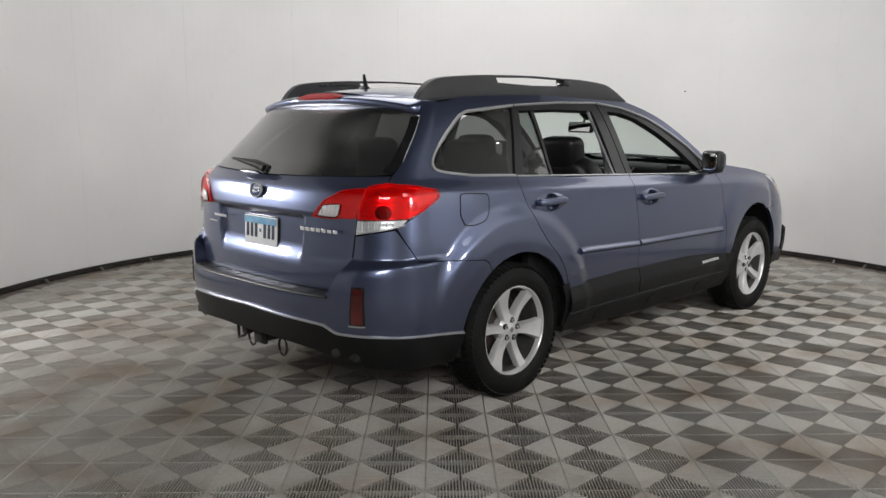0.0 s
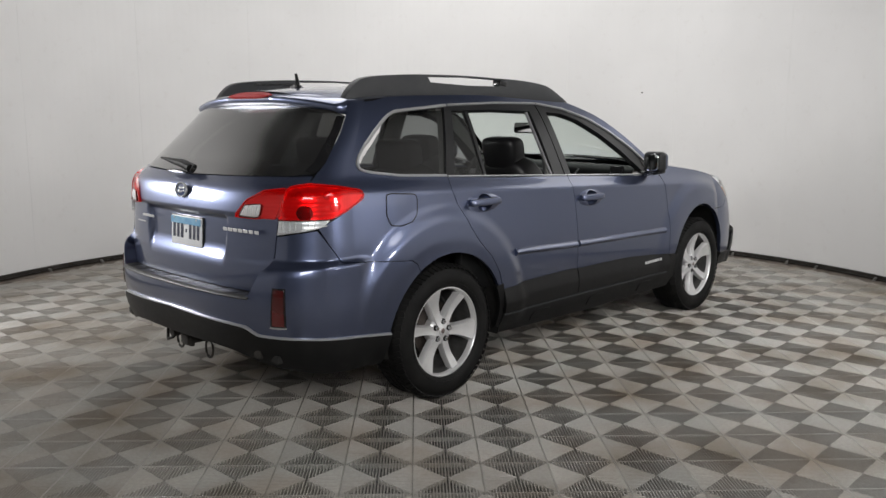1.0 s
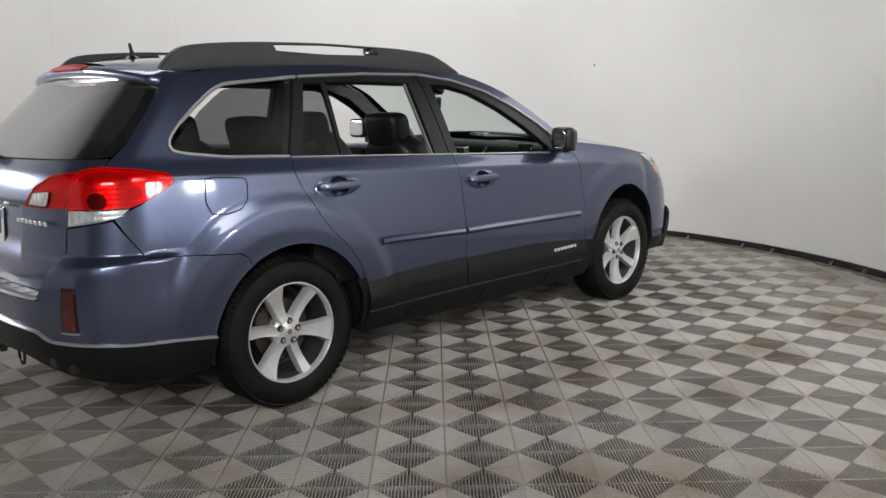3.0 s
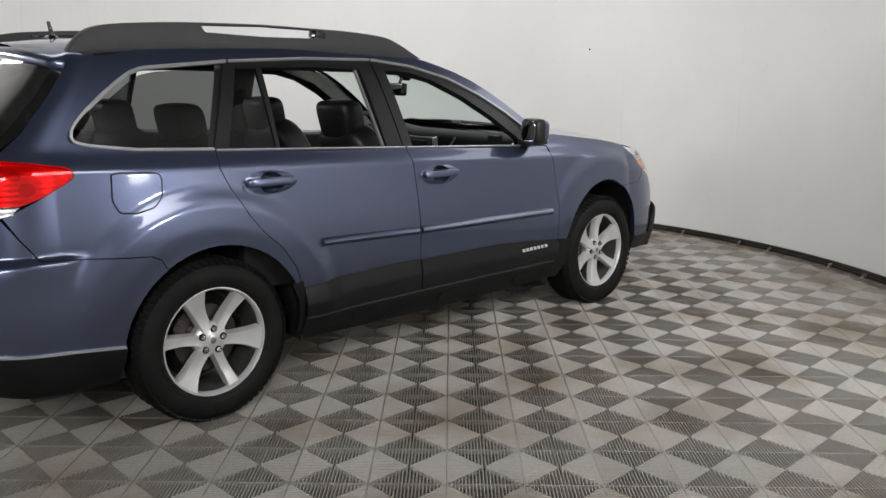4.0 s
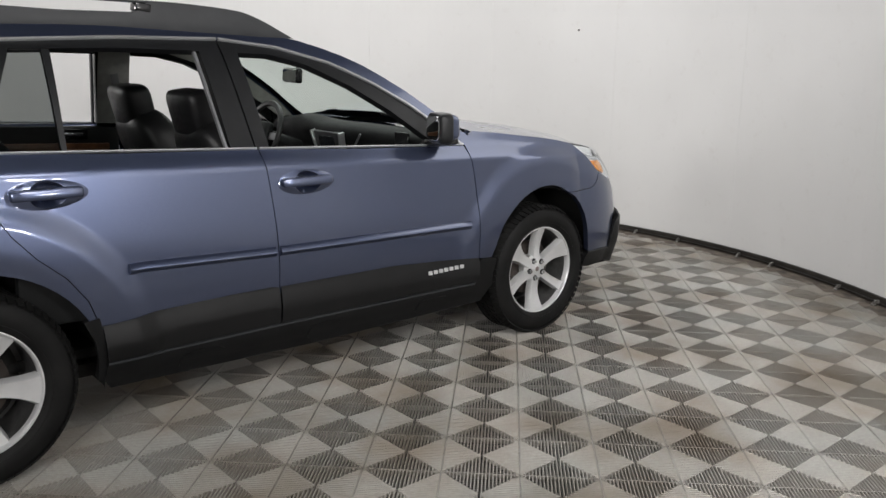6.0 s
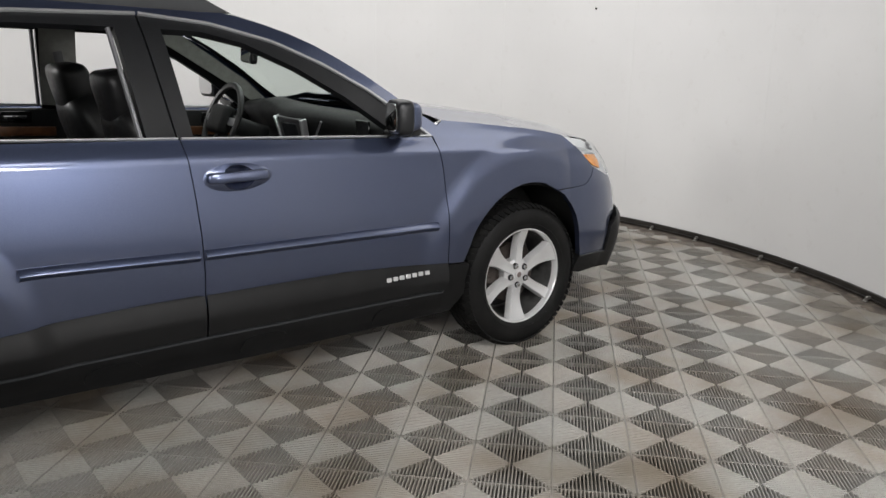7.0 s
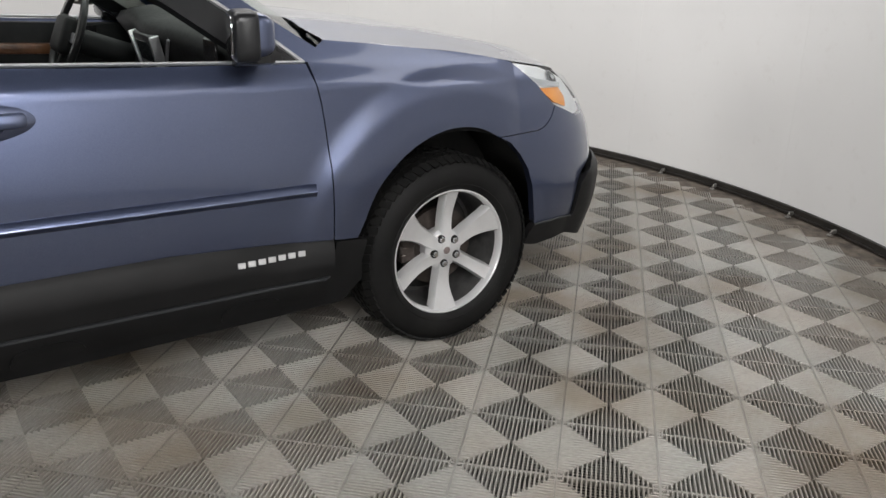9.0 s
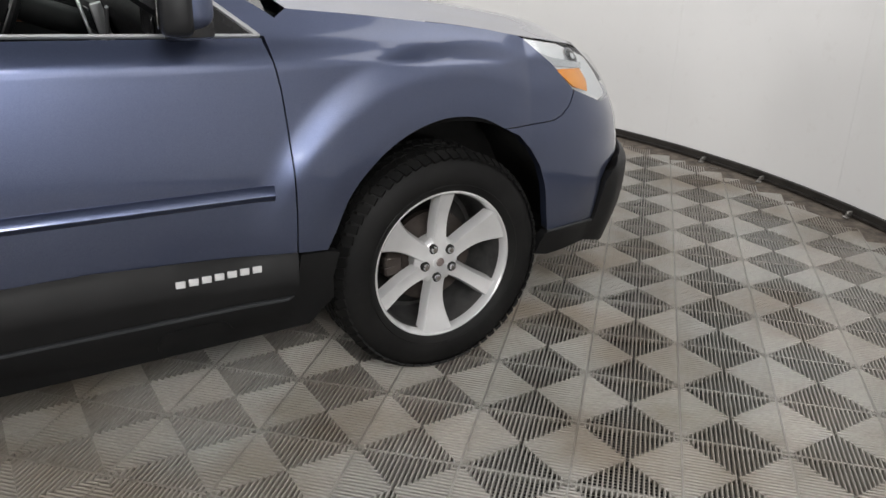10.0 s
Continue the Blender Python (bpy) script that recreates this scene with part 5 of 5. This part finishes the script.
def cabin():
    seat(1.40, -.37)
    seat(1.40, .37)
    for y in (-.37, .37):
        seat(.50, y, 24, False)
    bm = box((.14, 1.25, .52), pose(.16, 0, .80, 0, -24, 0), .05, 3)
    part("rear_bench_back", bm, LEATHER, car, "black leather rear bench back")
    # tub: floor, bulkheads, cargo bay
    part("cabin_floor", box((3.3, 1.44, .04), pose(.68, 0, .36), .01), LINER, car, "dark carpeted cabin floor")
    part("cargo_floor", box((.75, 1.20, .04), pose(-.48, 0, .70), .01), LINER, car)
    part("cargo_cover", box((.60, 1.20, .02), pose(-.42, 0, 1.02), .006), LINER, car, "dark cargo blind")
    part("bulkhead", box((.05, 1.44, .62), pose(2.25, 0, .70), .01), LINER, car)
    part("tail_inner", box((.03, 1.20, .46), pose(-.90, 0, .88), .01), LINER, car)
    for s in (1, -1):
        # trims inside the doors, up to the waist
        for x0, x1 in ((.16, 1.06), (1.12, 2.10)):
            xm = (x0 + x1) / 2
            t = part("door_trim", box((x1 - x0, .05, .60), pose(xm, -.775 * s, belt(xm) - .315, 0, 2.5, 0), .015, 2), DASH, car, "charcoal door trim")
            part("wood_strip", box((x1 - x0 - .14, .016, .045), pose(xm + .02, -.745 * s, belt(xm) - .125, 0, 2.5, 0), .006, 2), WOOD, t, "brown wood strip")
            part("armrest", box((x1 - x0 - .30, .07, .05), pose(xm - .02, -.725 * s, belt(xm) - .22, 0, 2.5, 0), .02, 2), LEATHER, t)
            part("inner_handle", box((.10, .012, .020), pose(xm + .22, -.746 * s, belt(xm) - .065, 0, 2.5, 0), .005, 2), MIRROR_CHROME, t, "chrome inner handle")
            part("handle_cup", box((.15, .006, .055), pose(xm + .22, -.7495 * s, belt(xm) - .065, 0, 2.5, 0), .002, 1), GLOSS_BLACK, t)
        # inner faces of the pillars
        def inner(u, z):
            p = shell(u, z)
            return (p[0], p[1] + .050, p[2])
        panel("pillar_trim", [(.96, 1.10), (1.13, 1.09), (1.10, 1.50), (.94, 1.50)], HEADLINER, car, inner, "pale grey pillar trim", s, step=.06, depth=.0)
        panel("pillar_trim", [(1.30, 1.51), (1.62, 1.44), (2.0, 1.21), (2.16, 1.08), (2.10, 1.06), (1.90, 1.19), (1.55, 1.39), (1.28, 1.47)], HEADLINER, car, inner, "pale grey pillar trim", s, step=.05, depth=.0)
        panel("pillar_trim", [(.03, 1.15), (.10, 1.14), (.26, 1.50), (.17, 1.50)], HEADLINER, car, inner, "pale grey pillar trim", s, step=.06, depth=.0)
        panel("quarter_trim", [(.03, 1.15), (-.30, 1.165), (-.55, 1.20), (-.70, 1.15), (-.70, .75), (.0, .75)], DASH, car, inner, "charcoal cargo trim", s, step=.06, depth=.0)
        belt_pts = [(1.02, -.62 * s, 1.36), (1.05, -.66 * s, 1.20), (1.08, -.68 * s, 1.00)]
        part("seat_belt", tube(belt_pts, .020, 6, None, .12), SILVER_TRIM, car, "grey seat belt")


def dashboard():
    d = new("dashboard")
    d.parent = car
    d["label"] = "charcoal dashboard with a silver centre stack"
    verts, faces = [], []
    prof = [(2.30, 1.085), (2.12, 1.135), (1.96, 1.150), (1.88, 1.140), (1.855, 1.105), (1.885, 1.06), (1.93, .98), (1.90, .86), (1.98, .62)]
    n = len(prof)
    ys = [-.72 + 1.44 * i / 24 for i in range(25)]
    for y in ys:
        t = abs(y) / .72
        hood = .030 * math.exp(-((y - .37) / .17) ** 2)
        for k, (x, z) in enumerate(prof):
            verts.append((x + .05 * t * t - (.03 * math.exp(-(y / .20) ** 2) if 2 < k < 8 else 0), y, z - .012 * t + (hood if 1 < k < 5 else 0)))
    for i in range(24):
        for k in range(n - 1):
            faces.append((n * i + k, n * i + k + 1, n * i + n + k + 1, n * i + n + k))
    verts = [(x + .08, y, z - .035) for x, y, z in verts]
    mesh_part("dash_top", verts, [f[::-1] for f in faces], DASH, d)
    m = pose(1.935, -.01, .972, 0, -14, 0)
    st = part("centre_console_face", box((.03, .24, .20), m, .010, 2), STACK, d, "dark silver centre stack")
    part("screen", box((.008, .15, .075), m @ pose(-.016, 0, .040), .003, 1), SCREEN, st, "dark screen")
    for k, z in enumerate((-.035, -.075)):
        for y in (-.082, .082):
            part("knob", lathe([(0, .018), (.018, .016), (.020, 0)], m @ pose(-.015, y, z, 0, -90, 0), 14), SILVER_TRIM, st)
        part("button_row", box((.006, .11, .014), m @ pose(-.016, 0, z), .002, 1), SCREEN, st)
    for y in (-.124, .124):
        part("stack_edge", box((.035, .016, .205), m @ pose(-.006, y, 0, 9 if y < 0 else -9, 0, 0), .004, 2), CHROME, st, "bright stack edge")
    part("dash_trim", tube([(1.925, -.215, .90), (1.915, -.25, .99), (1.905, -.33, 1.075)], .006, 6), SILVER_TRIM, d)
    part("vent", box((.012, .11, .07), pose(1.950, -.62, 1.07), .004, 1), GLOSS_BLACK, d)
    c = part("centre_console", box((.60, .20, .30), pose(1.56, 0, .62), .03, 2), DASH, d)
    part("gear_lever", tube([(1.66, 0, .76), (1.68, 0, .90)], .012, 8), GLOSS_BLACK, c)
    part("gear_knob", lathe([(0, .045), (.018, .040), (.026, .02), (.018, 0)], pose(1.68, 0, .90), 16), MIRROR_CHROME, c)
    # steering wheel on the left-hand side
    w = new("steering_wheel")
    w.parent = car
    m = pose(1.720, .37, 1.030, 0, -68, 0)
    w["label"] = "black leather steering wheel"
    part("wheel_rim", lathe([(.185 + .017 * math.cos(k * .785), .015 * math.sin(k * .785)) for k in range(8)], m, 40, True), LEATHER, w)
    part("wheel_boss", box((.15, .19, .06), m @ pose(0, 0, .012), .03, 3), DASH, w)
    for a, ln in ((90, .13), (-90, .13), (180, .13)):
        part("wheel_spoke", box((.12, .040, .018), m @ pose(0, 0, 0, 0, 0, a) @ pose(.12, 0, .0), .006, 2), SILVER_TRIM if a != 180 else DASH, w)
    part("steering_column", tube([(1.73, .37, 1.02), (1.95, .37, .94)], .05, 10), DASH, w)
    # inner mirror
    r = new("rear_view_mirror")
    r.parent = car
    r["label"] = "black interior mirror under the roof"
    mm = pose(1.715, .0, 1.362, 0, 4, -14)
    part("mirror_case", box((.035, .255, .076), mm, .016, 3), GLOSS_BLACK, r)
    part("mirror_glass", box((.003, .235, .058), mm @ pose(-.0185, 0, 0), .001, 1), MIRROR_GLASS, r)
    part("mirror_stem", tube([(1.73, 0, 1.372), (1.78, 0, 1.45), (1.80, 0, 1.475)], .010, 6), GLOSS_BLACK, r)
    part("sensor_box", box((.09, .07, .05), pose(1.78, 0, 1.455, 0, 33, 0), .012, 2), GLOSS_BLACK, r)


def underside():
    part("underbody", box((4.0, 1.40, .06), pose(1.30, 0, .285), .02), UNDER, car, "dark underbody")
    part("rear_undertray", box((.46, 1.28, .10), pose(-.78, 0, .40), .03), UNDER, car)
    part("front_undertray", box((.70, 1.30, .05), pose(3.18, 0, .250), .02), UNDER, car)
    for x in (0.0, HUB_F):
        part("axle_beam", tube([(x, -.66, .33), (x, .66, .33)], .045, 10), UNDER, car)
    part("exhaust_pipe", tube([(-.20, .34, .40), (-.60, .40, .46), (-.80, .42, .47)], .035, 12), UNDER, car, "dull exhaust pipe")
    part("silencer", box((.42, .34, .16), pose(-.56, .30, .50), .06, 3), UNDER, car)
    hitch = new("tow_hitch")
    hitch.parent = car
    hitch["label"] = "black tow hitch receiver under the bumper"
    part("cross_tube", tube([(-.88, -.42, .345), (-.88, .42, .345)], .030, 8), UNDER, hitch)
    part("receiver", box((.20, .066, .066), pose(-.93, 0, .345), .006, 2), UNDER, hitch)
    part("receiver_collar", box((.022, .088, .088), pose(-1.005, 0, .345), .006, 2), UNDER, hitch)
    part("wiring_plug", lathe([(0, .03), (.022, .03), (.024, 0), (.018, -.04)], pose(-.99, .14, .345, 0, -90, 0), 14), UNDER, hitch)
    for y in (-.13, .15):
        loop = [(-.965, y + .034 * math.sin(radians(30 * k)), .300 + .046 * math.cos(radians(30 * k))) for k in range(13)]
        part("chain_loop", tube(loop, .0065, 6), UNDER, hitch, "dark steel chain loop")
    part("wiring_lead", tube([(-.95, .14, .36), (-.985, .20, .30), (-.975, .27, .275), (-.94, .33, .33)], .008, 6), UNDER, hitch)
    aer = new("aerial")
    aer.parent = car
    aer["label"] = "short black roof aerial"
    part("aerial_base", lathe([(0, .020), (.014, .018), (.030, .0)], pose(-.292, 0, 1.594) @ Matrix.Diagonal((1.6, .8, 1, 1)), 16), GLOSS_BLACK, aer)
    part("aerial_mast", tube([(-.285, 0, 1.60), (-.300, 0, 1.672)], .009, 8, [1.4, .8]), GLOSS_BLACK, aer)


# ---- assembly ----
for s in (1, -1):
    side_body(s)
    door(s, True)
    door(s, False)
    sill(s)
    fender(s)
    tail_lamps(s)
    windows(s)
    roof_rail(s)
    door_mirror(s)
    arch_flange(s)
    arch_liner(ARCH_R[0], ARCH_R[2], s)
    arch_liner(ARCH_F[0], ARCH_F[2], s)
fuel = [(-.417, 1.076), (-.391, 1.083), (-.236, 1.071), (-.224, 1.050), (-.231, .978), (-.268, .941), (-.339, .925), (-.400, .931), (-.424, .98)]
panel("fuel_door", fuel, PAINT, car, shell, "painted fuel flap", 1, sharp=(), off=.0018, depth=.002, step=.0135, fine=.012)
strip("fuel_gap", fuel + fuel[:1], .0058, LINER, car, shell, "dark gap round the fuel flap", .0030, 1, .012)
rear_bumper()
tailgate()
spoiler()
roof()
windscreen()
bonnet()
front_end()
WHEEL_PARTS = wheel_meshes()
for x, s, turn in ((HUB_R, 1, -8), (HUB_F, 1, 26), (HUB_R, -1, 15), (HUB_F, -1, 40)):
    wheel("wheel", x, s, turn)
for o in WHEEL_PARTS:
    bpy.data.objects.remove(o)
cabin()
dashboard()
underside()
build_tiles()
